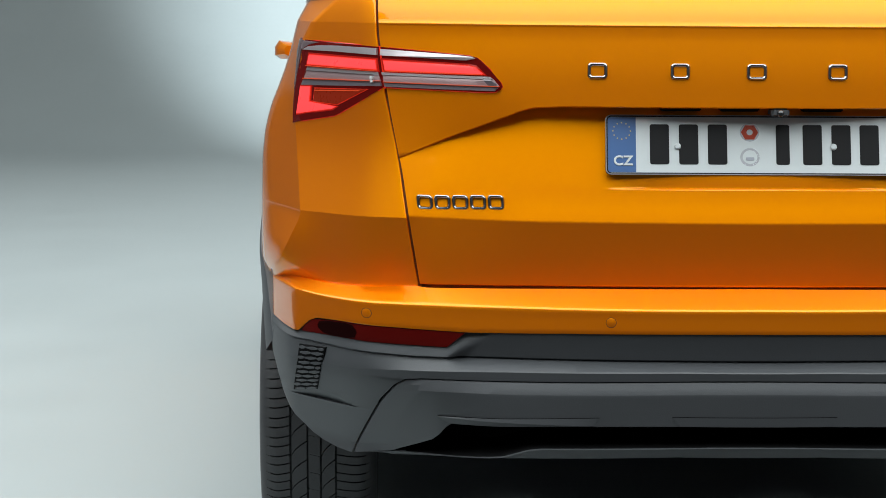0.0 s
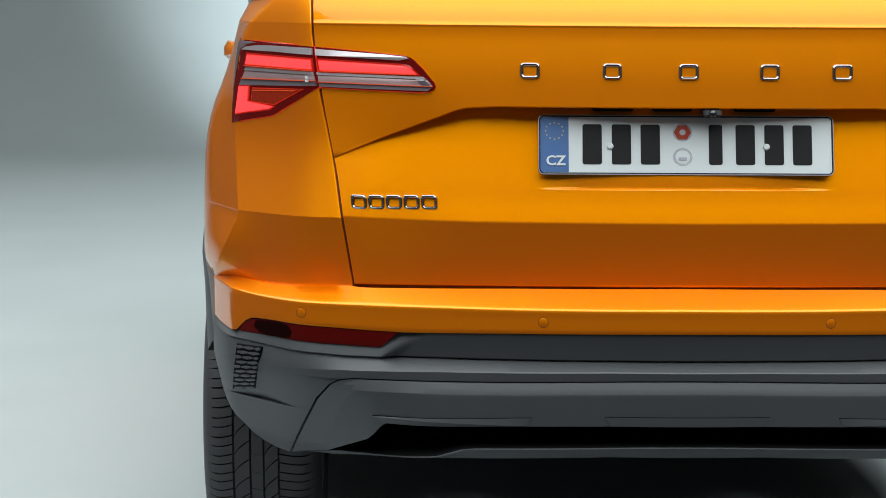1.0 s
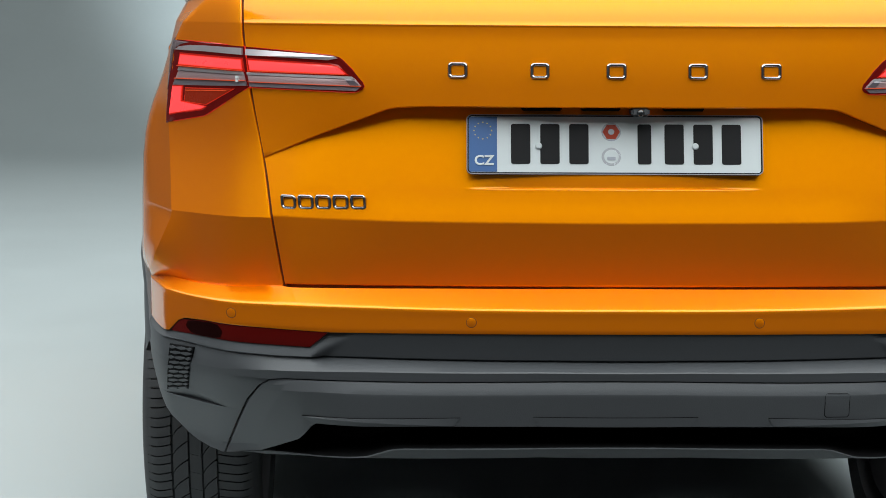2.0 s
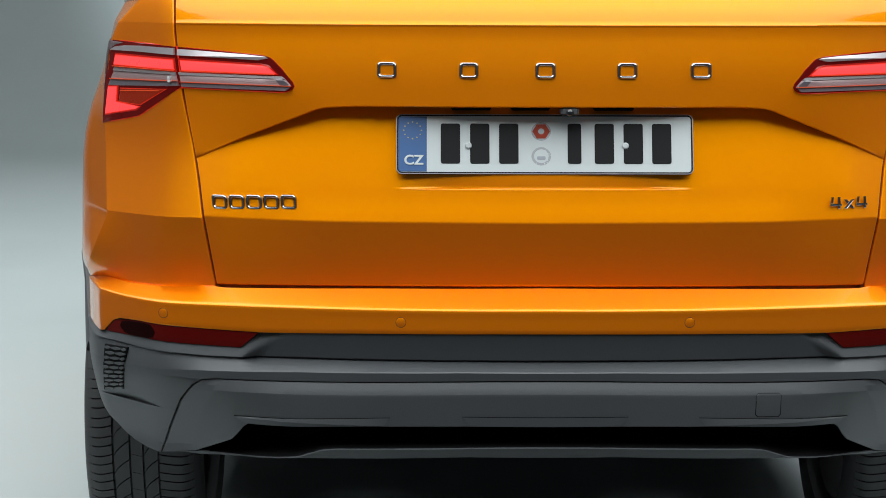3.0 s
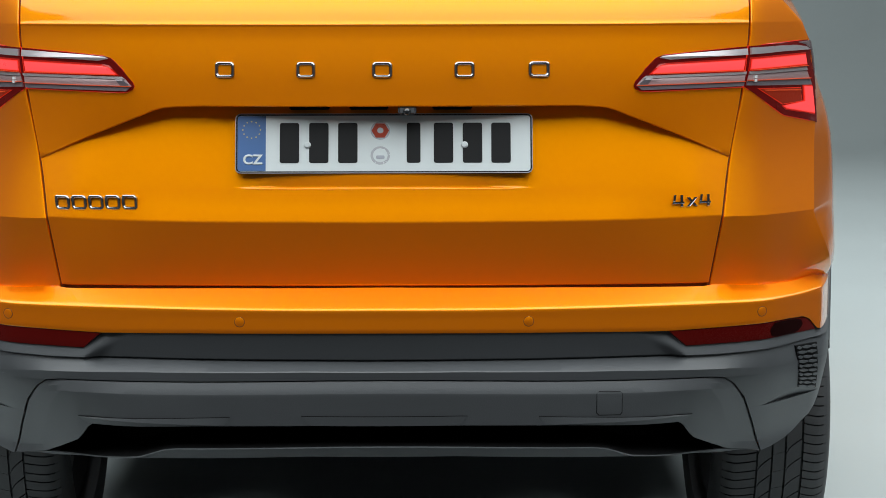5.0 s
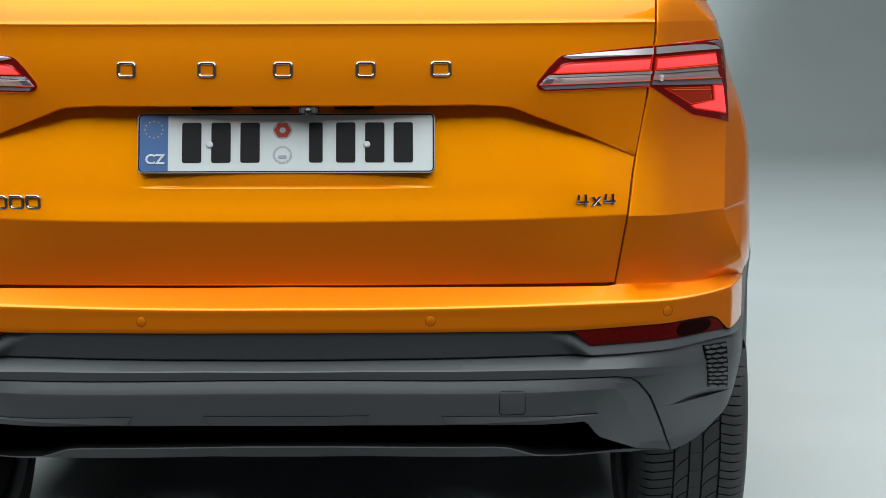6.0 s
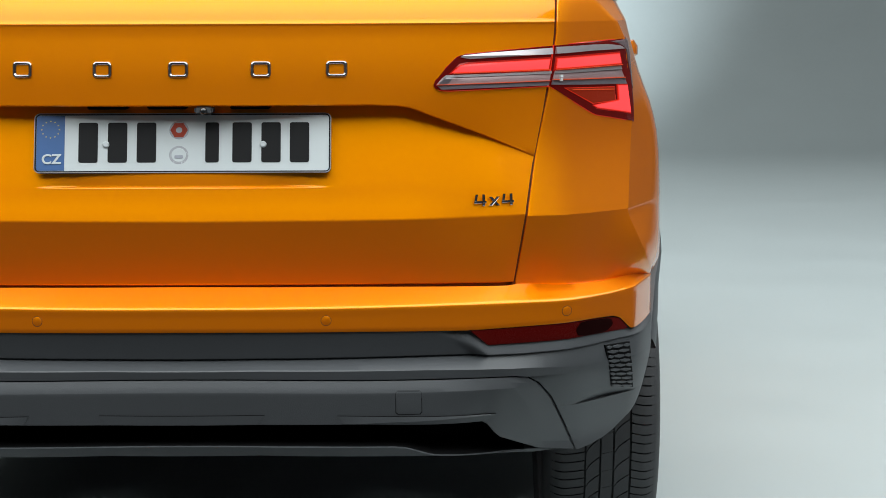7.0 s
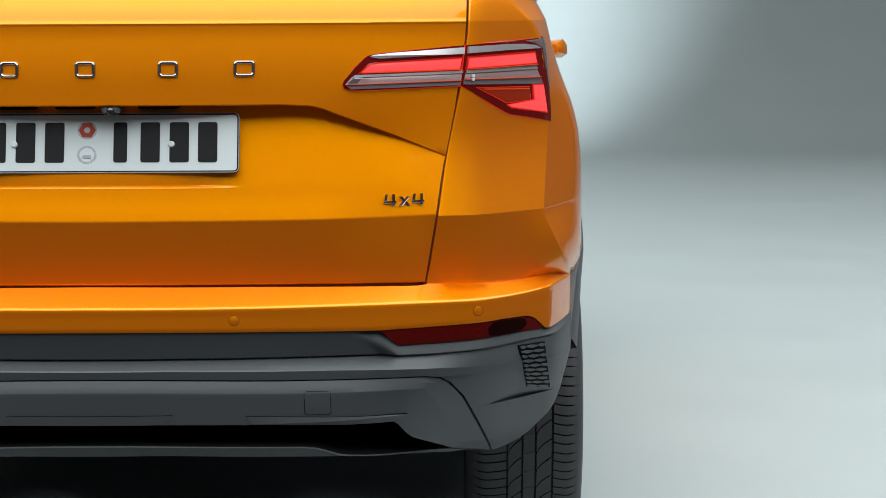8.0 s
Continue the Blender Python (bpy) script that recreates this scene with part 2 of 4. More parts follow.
def patch(name, points, mat, parent, f=skin, side=1, off=0.003, depth=0.006, chamfer=0.0012, step=0.02, label="", rounds=0, tilt=0.0):
    """A piece that lies on the skin: an outline of (a, z), lifted off it, with a chamfered rim and a depth."""
    pts = [Vector((side * a, z, 0)) for a, z in points]
    for _ in range(rounds):
        nxt = []
        for p, q in zip(pts, pts[1:] + pts[:1]):
            nxt += [p.lerp(q, 0.18), p.lerp(q, 0.82)]
        pts = nxt
    bm = bmesh.new()
    bm.faces.new([bm.verts.new(p) for p in pts])
    if chamfer:
        bmesh.ops.inset_region(bm, faces=bm.faces[:], thickness=chamfer, use_even_offset=True)
    for axis in (0, 1):
        lo, hi = min(v.co[axis] for v in bm.verts), max(v.co[axis] for v in bm.verts)
        k = math.ceil(lo / step)
        while k * step < hi:
            co, no = Vector((0, 0, 0)), Vector((0, 0, 0))
            co[axis], no[axis] = k * step, 1
            bmesh.ops.bisect_plane(bm, geom=bm.verts[:] + bm.edges[:] + bm.faces[:], plane_co=co, plane_no=no)
            k += 1
    rim = {v for e in bm.edges if e.is_boundary for v in e.verts}
    edges = [e for e in bm.edges if e.is_boundary]
    made = [g for g in bmesh.ops.extrude_edge_only(bm, edges=edges)["geom"] if isinstance(g, bmesh.types.BMVert)]
    under = set(made)
    middle = sum(p.y for p in pts) / len(pts)
    for v in bm.verts:
        lift = tilt * (middle - v.co.y) + (off - depth if v in under else off - chamfer if v in rim else off)
        v.co = on_skin(f, v.co.x, v.co.y, lift)
    return part(name, bm, mat, parent, label)


def grown(points, d):
    """An outline pushed outwards by d."""
    pts = [Vector(p) for p in points]
    turn = sum(p.x * q.y - q.x * p.y for p, q in zip(pts, pts[1:] + pts[:1]))
    out = []
    for p, q, r in zip(pts[-1:] + pts[:-1], pts, pts[1:] + pts[:1]):
        e, f = (q - p).normalized(), (r - q).normalized()
        n = Vector((e.y + f.y, -e.x - f.x)) * (1 if turn > 0 else -1)
        out.append(tuple(q + n.normalized() * d * min(1.6, 2 / max(0.6, n.length))))
    return out


# ---- the studio: floor that sweeps up into the rear wall, side walls, ceiling ----
def studio():
    back, turn = 12.4, 3.4
    section = [(-9.0, 0.0)] + [(y, 0.0) for y in (-4, 0, 4, 8, back)]
    section += [(back + turn * math.sin(radians(k)), turn * (1 - math.cos(radians(k)))) for k in range(6, 91, 6)]
    section += [(back + turn, 8.0)]
    xs = [-9 + 1.5 * k for k in range(13)]
    bm = grid([[(x, y, z) for x in xs] for y, z in section])
    sheet = part("floor", bm, FLOOR)
    mod = sheet.modifiers.new("thickness", "SOLIDIFY")
    mod.thickness, mod.offset = 0.05, 1
    tagged(sheet, "pale grey painted studio floor sweeping up into a wall", "studio floor", kind="structure")
    for name, lo, hi in (("wall_left", (-9.2, -9.2, -0.1), (-9.0, 15.8, 8.0)), ("wall_right", (9.0, -9.2, -0.1), (9.2, 15.8, 8.0)),
                         ("wall_behind", (-9.0, -9.2, -0.1), (9.0, -9.0, 8.0))):
        bm = bmesh.new()
        box(bm, lo, hi)
        tagged(part(name, bm, GREY_WALL, smooth=False), "plain dark grey painted studio wall", "wall", kind="structure")
    bm = bmesh.new()
    box(bm, (-9.2, -9.2, 8.0), (9.2, 15.8, 8.2))
    tagged(part("ceiling", bm, GREY_WALL, smooth=False), "dark grey studio ceiling", "ceiling", kind="structure")
    # unseen cloth, added to darken what the paint reflects; cut away near the car
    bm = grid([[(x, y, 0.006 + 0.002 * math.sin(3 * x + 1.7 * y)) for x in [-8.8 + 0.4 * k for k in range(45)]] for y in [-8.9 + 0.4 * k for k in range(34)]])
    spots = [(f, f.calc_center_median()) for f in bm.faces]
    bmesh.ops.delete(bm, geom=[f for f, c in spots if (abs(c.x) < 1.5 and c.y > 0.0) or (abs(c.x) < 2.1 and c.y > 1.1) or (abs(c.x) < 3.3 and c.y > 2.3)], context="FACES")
    cloth = part("unseen_floor_cloth", bm, CLOTH)
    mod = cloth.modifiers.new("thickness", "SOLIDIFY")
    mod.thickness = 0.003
    tagged(cloth, "unseen dark grey floor cloth added to darken the car's reflections", "floor cloth")


studio()

# ---- the car ----
car = tagged(empty("car"), "orange metallic SUV with grey plastic lower bumper on studio floor", "car")


def near(p):
    return tuple(round(c * 5000) for c in p)


def dropped(a, z):
    """The side crease sinks towards the corner."""
    return z - lerp([(0.62, 0.0072), (0.81, 0.0128)], a) * max(0.0, 1 - abs(z - 0.82) / 0.13)


# body shell: quarter panels, sides and front in one skin for each side
def side_panel(side):
    zs = [0.24, 0.34, 0.44, 0.52, 0.60, 0.664, 0.69, 0.72, 0.76, 0.80, 0.815, 0.82, 0.825, 0.86, 0.90, 0.94, 0.97, 1.0, 1.03, 1.06, 1.09, 1.12, 1.14, 1.1595, 1.18, 1.20, 1.225, 1.25, 1.28]
    rows, edge, line = [], set(), set()
    for z in zs:
        row = []
        zz = max(z, 0.664)
        ac, g = lerp(CORNER, zz), lerp(GAP, zz) + 0.0017
        if z >= 0.66:
            for k in range(19):
                a = g + (0.0, 0.0010, 0.0022, 0.0036)[k] if k < 4 else g + 0.0036 + (ac - g - 0.0036) * (k - 3) / 15
                zk = z
                if z < 0.70:  # follows the bumper's shoulder
                    zk = z + lerp([(0.586, 0.0175), (0.651, 0.0084), (0.705, 0.0062), (0.761, 0.0032), (0.82, 0.0045), (0.848, -0.0025), (0.873, -0.0125)], a) * (1 - clamp((z - 0.664) / 0.036))
                row.append((side * a, body(a, zk) + (0.0034, 0.0012, 0.0003, 0.0)[min(k, 3)], dropped(a, zk)))
            if z < 1.165:
                edge.add(near(row[-1]))
        else:
            row += [(side * ac, 0.47, z)] * 19
        y0 = body(ac, zz) if z >= 0.66 else 0.47
        ys = [y0 + (0.85 - y0) * k / 18 for k in range(1, 19)] + [0.95, 1.05, 1.15, 1.25, 1.4, 1.6, 2.0, 2.4, 2.8, 3.0, 3.2, 3.35, 3.5, 3.65, 3.8, 3.95, 4.1]
        for y in ys:
            x = body_side(y, zz) * lerp(WIDTH, z) / lerp(WIDTH, zz)
            x -= 0.02 * ease((y - 1.0) / 0.6) * (z > 0.3) * ease((1.0 - z) / 0.3) * ease((3.0 - y) / 0.4)
            x *= 1 - 0.12 * ease((y - 3.4) / 0.9)
            row.append((side * x, y, dropped(0.81, z) if y < 2.6 else z - 0.16 * clamp((z - 0.6) / 0.6) * ease((y - 2.6) / 1.6)))
        if abs(z - 0.82) < 0.0006 or abs(z - 1.1595) < 0.0006:
            line.update(near(p) for p in row)
        front = row[-1]
        for k in range(1, 7):
            u = k / 6
            row.append((front[0] * (1 - u), front[1] + 0.26 * math.sin(u * math.pi / 2), front[2]))
        rows.append(row)
    bm = grid(rows)
    drop = []
    for f in bm.faces:
        c = f.calc_center_median()
        if min(math.hypot(c.y - w, c.z - 0.345) for w in (0.88, 3.51)) < 0.40 or (c.z < 0.655 and c.y < 0.57):
            drop.append(f)
    bmesh.ops.delete(bm, geom=drop, context="FACES")
    thick(bm, 0.012)
    ob = part("body_side", bm, PAINT, car, sharp=40)
    keys = [near(v.co) for v in ob.data.vertices]
    crease, corner = [k in line for k in keys], [k in edge for k in keys]
    for e in ob.data.edges:
        i, j = e.vertices
        if (crease[i] and crease[j]) or (corner[i] and corner[j]):
            e.use_edge_sharp = True
    return ob


for side in (-1, 1):
    side_panel(side)


# tailgate
def recess_top(a):
    return lerp([(0, 1.017), (0.333, 1.016), (0.387, 1.013), (0.406, 1.008), (0.43, 0.998), (0.53, 0.959), (0.622, 0.919)], a)


def recess_depth(a, z):
    main = max(0.0, body(a, 0.862) + 0.272 * (z - 0.862) - body(a, z)) * (1 - 0.85 * ease((a - 0.49) / 0.13)) if z > 0.862 else 0.0
    line = 0.004 * ease((z - 0.8725) / 0.003) * (1 - ease((z - 0.876) / 0.02)) * (1 - ease((a - 0.17) / 0.10))
    edge = 0.0036 * ease((a - 0.47) / 0.1) * clamp((z - recess_top(a) + 0.075) / 0.075)
    return main + line + edge


def sag(a, z):
    return 0.0055 * max(0.0, 1 - (a / 0.56) ** 2) * (1 - ease((z - 0.845) / 0.03)) + 0.0042 * ease((a - 0.1) / 0.45) * max(0.0, 1 - abs(z - 0.82) / 0.10)


def tailgate():
    rows = []
    n = 64

    def row(zf, extra):
        out = []
        for k in range(-n, n + 1):
            u = k / n
            a = abs(u) * lerp(GAP, zf(abs(u) * 0.6)) - 0.0017 * abs(u)
            z = zf(a)
            out.append((math.copysign(a, u), body(a, z) + extra(a, z), z - sag(a, z)))
        rows.append(out)

    none = lambda a, z: 0.0
    for z in (1.56, 1.52, 1.47, 1.42, 1.38, 1.34, 1.30, 1.27, 1.24, 1.21, 1.19, 1.175, 1.167, 1.162, 1.1605, 1.159, 1.1575, 1.154, 1.13, 1.10, 1.07):
        row(lambda a, z=z: z, lambda a, z: -0.0016 * ease(1 - abs(z - 1.1595) / 0.004))
    row(lambda a: recess_top(a) + (1.07 - recess_top(a)) * 0.55, none)
    row(lambda a: recess_top(a) + 0.010, none)
    row(lambda a: recess_top(a) + 0.002, none)
    row(lambda a: recess_top(a), lambda a, z: min(0.002, 0.4 * recess_depth(a, z)))
    row(lambda a: recess_top(a) - 0.0015, lambda a, z: recess_depth(a, z))
    for k in range(1, 9):
        row(lambda a, k=k: recess_top(a) - 0.002 + (0.8785 - recess_top(a) + 0.002) * k / 8, lambda a, z: recess_depth(a, z))
    for z in (0.877, 0.8755, 0.8743, 0.8735, 0.8725):
        row(lambda a, z=z: z, lambda a, z: recess_depth(a, z))
    for z in (0.872, 0.866, 0.858, 0.85, 0.842):
        row(lambda a, z=z: z, lambda a, z: recess_depth(a, z))
    for z in (0.838, 0.828, 0.8225, 0.82, 0.8175, 0.81, 0.79, 0.77, 0.75, 0.73, 0.715):
        row(lambda a, z=z: z, none)
    row(lambda a: 0.7052 - 0.011 * (a / 0.586) ** 2 + 0.0012 * max(0.0, 1 - (a / 0.56) ** 2), none)
    row(lambda a: 0.7034 - 0.011 * (a / 0.586) ** 2 + 0.0012 * max(0.0, 1 - (a / 0.56) ** 2), lambda a, z: 0.002)
    bm = thick(grid(rows), 0.03)
    return part("tailgate", bm, PAINT, car, sharp=38)


gate = tailgate()
patch("rear_window", [(0.0, 1.245), (0.30, 1.245), (0.575, 1.262), (0.555, 1.48), (0.30, 1.52), (0.0, 1.525), (-0.30, 1.52), (-0.555, 1.48), (-0.575, 1.262), (-0.30, 1.245)], GLASS_DARK, gate, off=0.002, step=0.06, label="dark rear window glass")

# dark channel behind the shut lines
bm = grid([[(s * lerp(GAP, z) + d, body(lerp(GAP, z), z) + 0.009, z) for d in (-0.006, 0.006)] for s in (-1,) for z in (0.68, 0.75, 0.82, 0.90, 1.0, 1.1, 1.2, 1.3, 1.42, 1.56)])
grid([[(s * lerp(GAP, z) + d, body(lerp(GAP, z), z) + 0.009, z) for d in (-0.006, 0.006)] for s in (1,) for z in (0.68, 0.75, 0.82, 0.90, 1.0, 1.1, 1.2, 1.3, 1.42, 1.56)], bm)
grid([[(x / 20 * 0.6, body(x / 20 * 0.6, 0.70) + d, 0.70 - 0.011 * (x / 20) ** 2 + h) for x in range(-20, 21)] for d, h in ((0.02, 0.03), (0.025, -0.02))], bm)
part("door_seal", bm, SEAM, car)


# ---- bumper ----
Z_INNER = [(0, 0.6990), (0.3, 0.6960), (0.586, 0.6893), (0.651, 0.6799), (0.705, 0.6777), (0.761, 0.6747), (0.82, 0.676), (0.848, 0.669), (0.873, 0.659)]
Z_LIP = [(0, 0.668), (0.332, 0.666), (0.451, 0.6655), (0.588, 0.6635), (0.64, 0.663), (0.693, 0.662), (0.749, 0.6612), (0.777, 0.6622), (0.807, 0.6652), (0.847, 0.6672), (0.873, 0.658)]
Z_ORANGE = [(0, 0.6252), (0.1, 0.6248), (0.2, 0.6236), (0.331, 0.6215), (0.502, 0.6165), (0.628, 0.6185), (0.731, 0.620), (0.774, 0.617), (0.788, 0.610), (0.798, 0.599), (0.808, 0.588), (0.818, 0.586), (0.844, 0.586), (0.88, 0.588), (0.93, 0.60)]


SHELF = 0.78  # how much of the step under the tailgate the bumper's shoulder fills


def bumper_cover():
    cols = [k / 40 * 0.74 for k in range(41)] + [0.75, 0.76, 0.77, 0.776, 0.782, 0.788, 0.793, 0.798, 0.803, 0.808, 0.813, 0.818, 0.824, 0.83, 0.84, 0.85, 0.86, 0.865, 0.875, 0.89, 0.905, 0.925]
    cols = [-a for a in reversed(cols[1:])] + cols
    rows = []

    def row(zf, extra):
        rows.append([bumper_skin(s, zf(abs(s))) + Vector((0, extra(abs(s)), 0)) for s in cols])

    def full(a):  # back to the panels above
        near_gate = 0.050 + 0.023 * max(0.0, 1 - (a / 0.56) ** 2) + 0.028 * quarter_tuck(a)
        k = ease((a - 0.70) / 0.06)
        return near_gate * (1 - k) + k * max(0.003, body(min(a, 0.866), glide(Z_INNER, a)) - bump_plan(a, 1) + 0.003 if k else 0)

    fade = lambda a: full(a) * (SHELF + (1 - SHELF) * ease((a - 0.75) / 0.09))
    inner = lambda a: glide(Z_INNER, a) + 0.139 * (full(a) - fade(a)) - 0.003 * (1 - ease((a - 0.57) / 0.03))
    row(lambda a: inner(a) - 0.012 * (1 - ease((a - 0.8) / 0.07)), lambda a: fade(a) + 0.03 * (1 - ease((a - 0.8) / 0.07)))
    row(inner, fade)
    for k in (0.5, 0.85, 0.95):
        row(lambda a, k=k: inner(a) + (glide(Z_LIP, a) - inner(a)) * k, lambda a, k=k: fade(a) * (1 - k))
    row(lambda a: glide(Z_LIP, a) - 0.0008, lambda a: 0)
    row(lambda a: glide(Z_LIP, a) - 0.003, lambda a: -0.001)
    for k in (0.2, 0.5, 0.8, 0.96, 1.0):
        row(lambda a, k=k: glide(Z_LIP, a) + (lerp(Z_ORANGE, a) - glide(Z_LIP, a)) * k, lambda a, k=k: 0.001 * (k == 1))
    bm = thick(grid(rows), 0.012)
    return part("bumper_cover", bm, PAINT, car, sharp=48)


bumper = bumper_cover()

Z_GROOVE = [(0, 0.573), (0.134, 0.573), (0.429, 0.570), (0.598, 0.567), (0.689, 0.569), (0.774, 0.571), (0.93, 0.575)]
Z_LEDGE = [(0, 0.558), (0.137, 0.558), (0.43, 0.551), (0.618, 0.543), (0.70, 0.535), (0.93, 0.53)]
Z_INSERT = [(0, 0.5445), (0.1, 0.5437), (0.2, 0.5412), (0.331, 0.537), (0.583, 0.530), (0.608, 0.526), (0.93, 0.52)]
INSERT_EDGE = [(0.351, 0.706), (0.417, 0.680), (0.479, 0.653), (0.512, 0.628), (0.525, 0.608), (0.531, 0.58)]
OUTER_EDGE = [(0.350, 0.715), (0.354, 0.745), (0.365, 0.779), (0.405, 0.826), (0.437, 0.843), (0.510, 0.866), (0.530, 0.884), (0.545, 0.900), (0.587, 0.909), (0.62, 0.915)]


SCOOP = [(0.690, 0.0001), (0.698, 0.0008), (0.716, 0.009), (0.732, 0.0155), (0.754, 0.0200), (0.776, 0.0195), (0.800, 0.0125), (0.825, 0.004), (0.832, 0.0001)]  # height of the cut under the corner vent


def lower_cover():
    rows = []
    n = 200

    def row(zf, extra):
        out = []
        for k in range(-n, n + 1):
            a = abs(k) / n
            a = a * lerp(OUTER_EDGE, zf(a * 0.87))
            z = zf(a)
            p = bumper_skin(math.copysign(a, k), z)
            out.append((p.x, p.y + extra(a), z))
        rows.append(out)

    mid = lambda a, k=0.5: 1 - ease((a - 0.446 - 0.062 * k) / 0.034)
    flat = lambda a: 1 - ease((a - 0.56) / 0.14)
    row(lambda a: lerp(Z_ORANGE, a) + 0.004, lambda a: 0.014)
    row(lambda a: lerp(Z_ORANGE, a) - 0.001, lambda a: 0.005)
    for k in [j / 18 for j in range(1, 18)]:
        row(lambda a, k=k: lerp(Z_ORANGE, a) * (1 - k) + lerp(Z_GROOVE, a) * k, lambda a, k=k: 0.004 + 0.018 * k * mid(a, k) + (0.010 * (1 - k) - 0.004 * k) * (1 - mid(a, k)))
    row(lambda a: lerp(Z_GROOVE, a) + 0.002, lambda a: 0.022 * mid(a, 1) + 0.001 * (1 - mid(a, 1)))
    row(lambda a: lerp(Z_GROOVE, a) - 0.0005, lambda a: 0.022 * mid(a, 1) + 0.007)
    row(lambda a: lerp(Z_GROOVE, a) - 0.003, lambda a: 0.016 * flat(a) * mid(a, 1) + 0.006)
    row(lambda a: lerp(Z_LEDGE, a) + 0.002, lambda a: -0.010 * flat(a))
    row(lambda a: lerp(Z_LEDGE, a), lambda a: -0.012 * flat(a))
    row(lambda a: lerp(Z_INSERT, a) + 0.0005, lambda a: -0.009 * flat(a))
    row(lambda a: lerp(Z_INSERT, a) - 0.001, lambda a: 0.012)
    bm = grid(rows)
    for side in (-1, 1):
        rows = []
        levels = [(z, None) for z in (0.530, 0.525, 0.518, 0.512, 0.50, 0.49, 0.48)] + [(0.4535, k) for k in (1.0, 0.97, 0.7, 0.4, 0.1, 0.0)] + [(0.4528, None)]
        levels += [(z, None) for z in (0.445, 0.43, 0.415, 0.40, 0.385, 0.37, 0.36, 0.353, 0.350)]
        for z, k in levels:
            a0, a1 = lerp(INSERT_EDGE, z) + 0.0032, lerp(OUTER_EDGE, z)
            row = []
            for i in range(33):
                a = a0 + (a1 - a0) * i / 32
                h = lerp(SCOOP, a) if k is not None else 0.0
                row.append(bumper_skin(side * a, z + h * (k or 0)) + Vector((-0.25 * side, 1, 0)) * (0.5 * h * (1 - (k or 0))))
            rows.append(row)
        grid(rows, bm)
    thick(bm, 0.02)
    return part("lower_bumper", bm, PLASTIC, car, "grey grained plastic lower bumper", sharp=24)


lower_cover()


Z_SLOT_TOP = [(0, 0.4625), (0.1, 0.4618), (0.2, 0.4596), (0.33, 0.456), (0.531, 0.446), (0.556, 0.411), (0.633, 0.3685), (0.71, 0.3515)]
Z_SLOT_LOW = [(0, 0.4245), (0.07, 0.4241), (0.133, 0.4226), (0.25, 0.4187), (0.368, 0.414), (0.393, 0.411), (0.437, 0.396), (0.525, 0.383), (0.633, 0.368), (0.71, 0.351)]
Z_BOTTOM = [(0, 0.400), (0.132, 0.400), (0.476, 0.386), (0.627, 0.355), (0.71, 0.349)]


def insert_off(a, z):
    """How far the insert stands forward (+) or back of the bumper's skin: a raised face with a chamfered border."""
    top, slot = lerp(Z_INSERT, a) - 0.0015, lerp(Z_SLOT_TOP, a)
    k = clamp((top - z) / max(0.02, top - slot))
    rise = min(clamp((top - z) / 0.021), clamp((lerp(INSERT_EDGE, z) - a) / 0.048))
    return -0.008 * (1 - k) * clamp((0.66 - a) / 0.1) - 0.012 * rise * (1 - 0.6 * k)


def insert_skin(s, z):
    return bumper_skin(s, z) + Vector((0, insert_off(abs(s), z), 0))


def insert_panel():
    rows = []
    us = sorted({k / 100 for k in range(101)} | {0.925, 0.927, 0.992, 0.997})
    us = [-u for u in reversed(us[1:])] + us

    def row(zf, extra):
        out = []
        for u in us:
            z = zf(abs(u) * 0.64)
            for _ in range(5):
                a = abs(u) * lerp(INSERT_EDGE, z)
                z = zf(a)
            p = bumper_skin(math.copysign(a, u), z)
            out.append((p.x, p.y + extra(a, z) + 0.006 * (abs(u) > 0.998), z))
        rows.append(out)

    top = lambda a: lerp(Z_INSERT, a) - 0.0015
    slot = lambda a: lerp(Z_SLOT_TOP, a)
    low_z = lambda a: lerp(Z_SLOT_LOW, a)
    wide = lambda a: clamp((slot(a) - low_z(a)) / 0.028)
    row(lambda a: top(a), lambda a, z: 0.006)
    row(lambda a: top(a) - 0.0006, insert_off)
    row(lambda a: top(a) - 0.010, insert_off)
    row(lambda a: top(a) - 0.0205, insert_off)
    row(lambda a: top(a) - 0.0215, insert_off)
    for k in (0.1, 0.2, 0.32, 0.44, 0.56, 0.68, 0.8, 0.9):
        row(lambda a, k=k: top(a) - 0.0215 + (slot(a) - top(a) + 0.0215) * k, insert_off)
    row(lambda a: slot(a) + 0.0015, insert_off)
    row(lambda a: slot(a), lambda a, z: insert_off(a, z) + 0.004 * wide(a))
    row(lambda a: slot(a) - 0.001 * wide(a), lambda a, z: 0.002 + 0.16 * wide(a))
    row(lambda a: low_z(a) + 0.002 * wide(a), lambda a, z: 0.002 + 0.16 * wide(a))
    row(lambda a: low_z(a), lambda a, z: 0.0 + 0.004 * wide(a))
    row(lambda a: low_z(a) - 0.001, lambda a, z: -0.002)
    row(lambda a: (low_z(a) + lerp(Z_BOTTOM, a)) / 2, lambda a, z: 0.009)
    row(lambda a: lerp(Z_BOTTOM, a) + 0.002, lambda a, z: 0.022)
    row(lambda a: lerp(Z_BOTTOM, a), lambda a, z: 0.030)
    row(lambda a: lerp(Z_BOTTOM, a) - 0.003, lambda a, z: 0.10)
    bm = grid(rows)
    # black for the mesh inside, with the slot's darkness also put into the colour
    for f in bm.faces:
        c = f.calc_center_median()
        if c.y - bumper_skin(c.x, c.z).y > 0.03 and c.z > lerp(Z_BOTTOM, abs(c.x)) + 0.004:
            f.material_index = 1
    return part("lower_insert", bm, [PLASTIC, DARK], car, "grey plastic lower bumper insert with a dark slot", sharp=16)


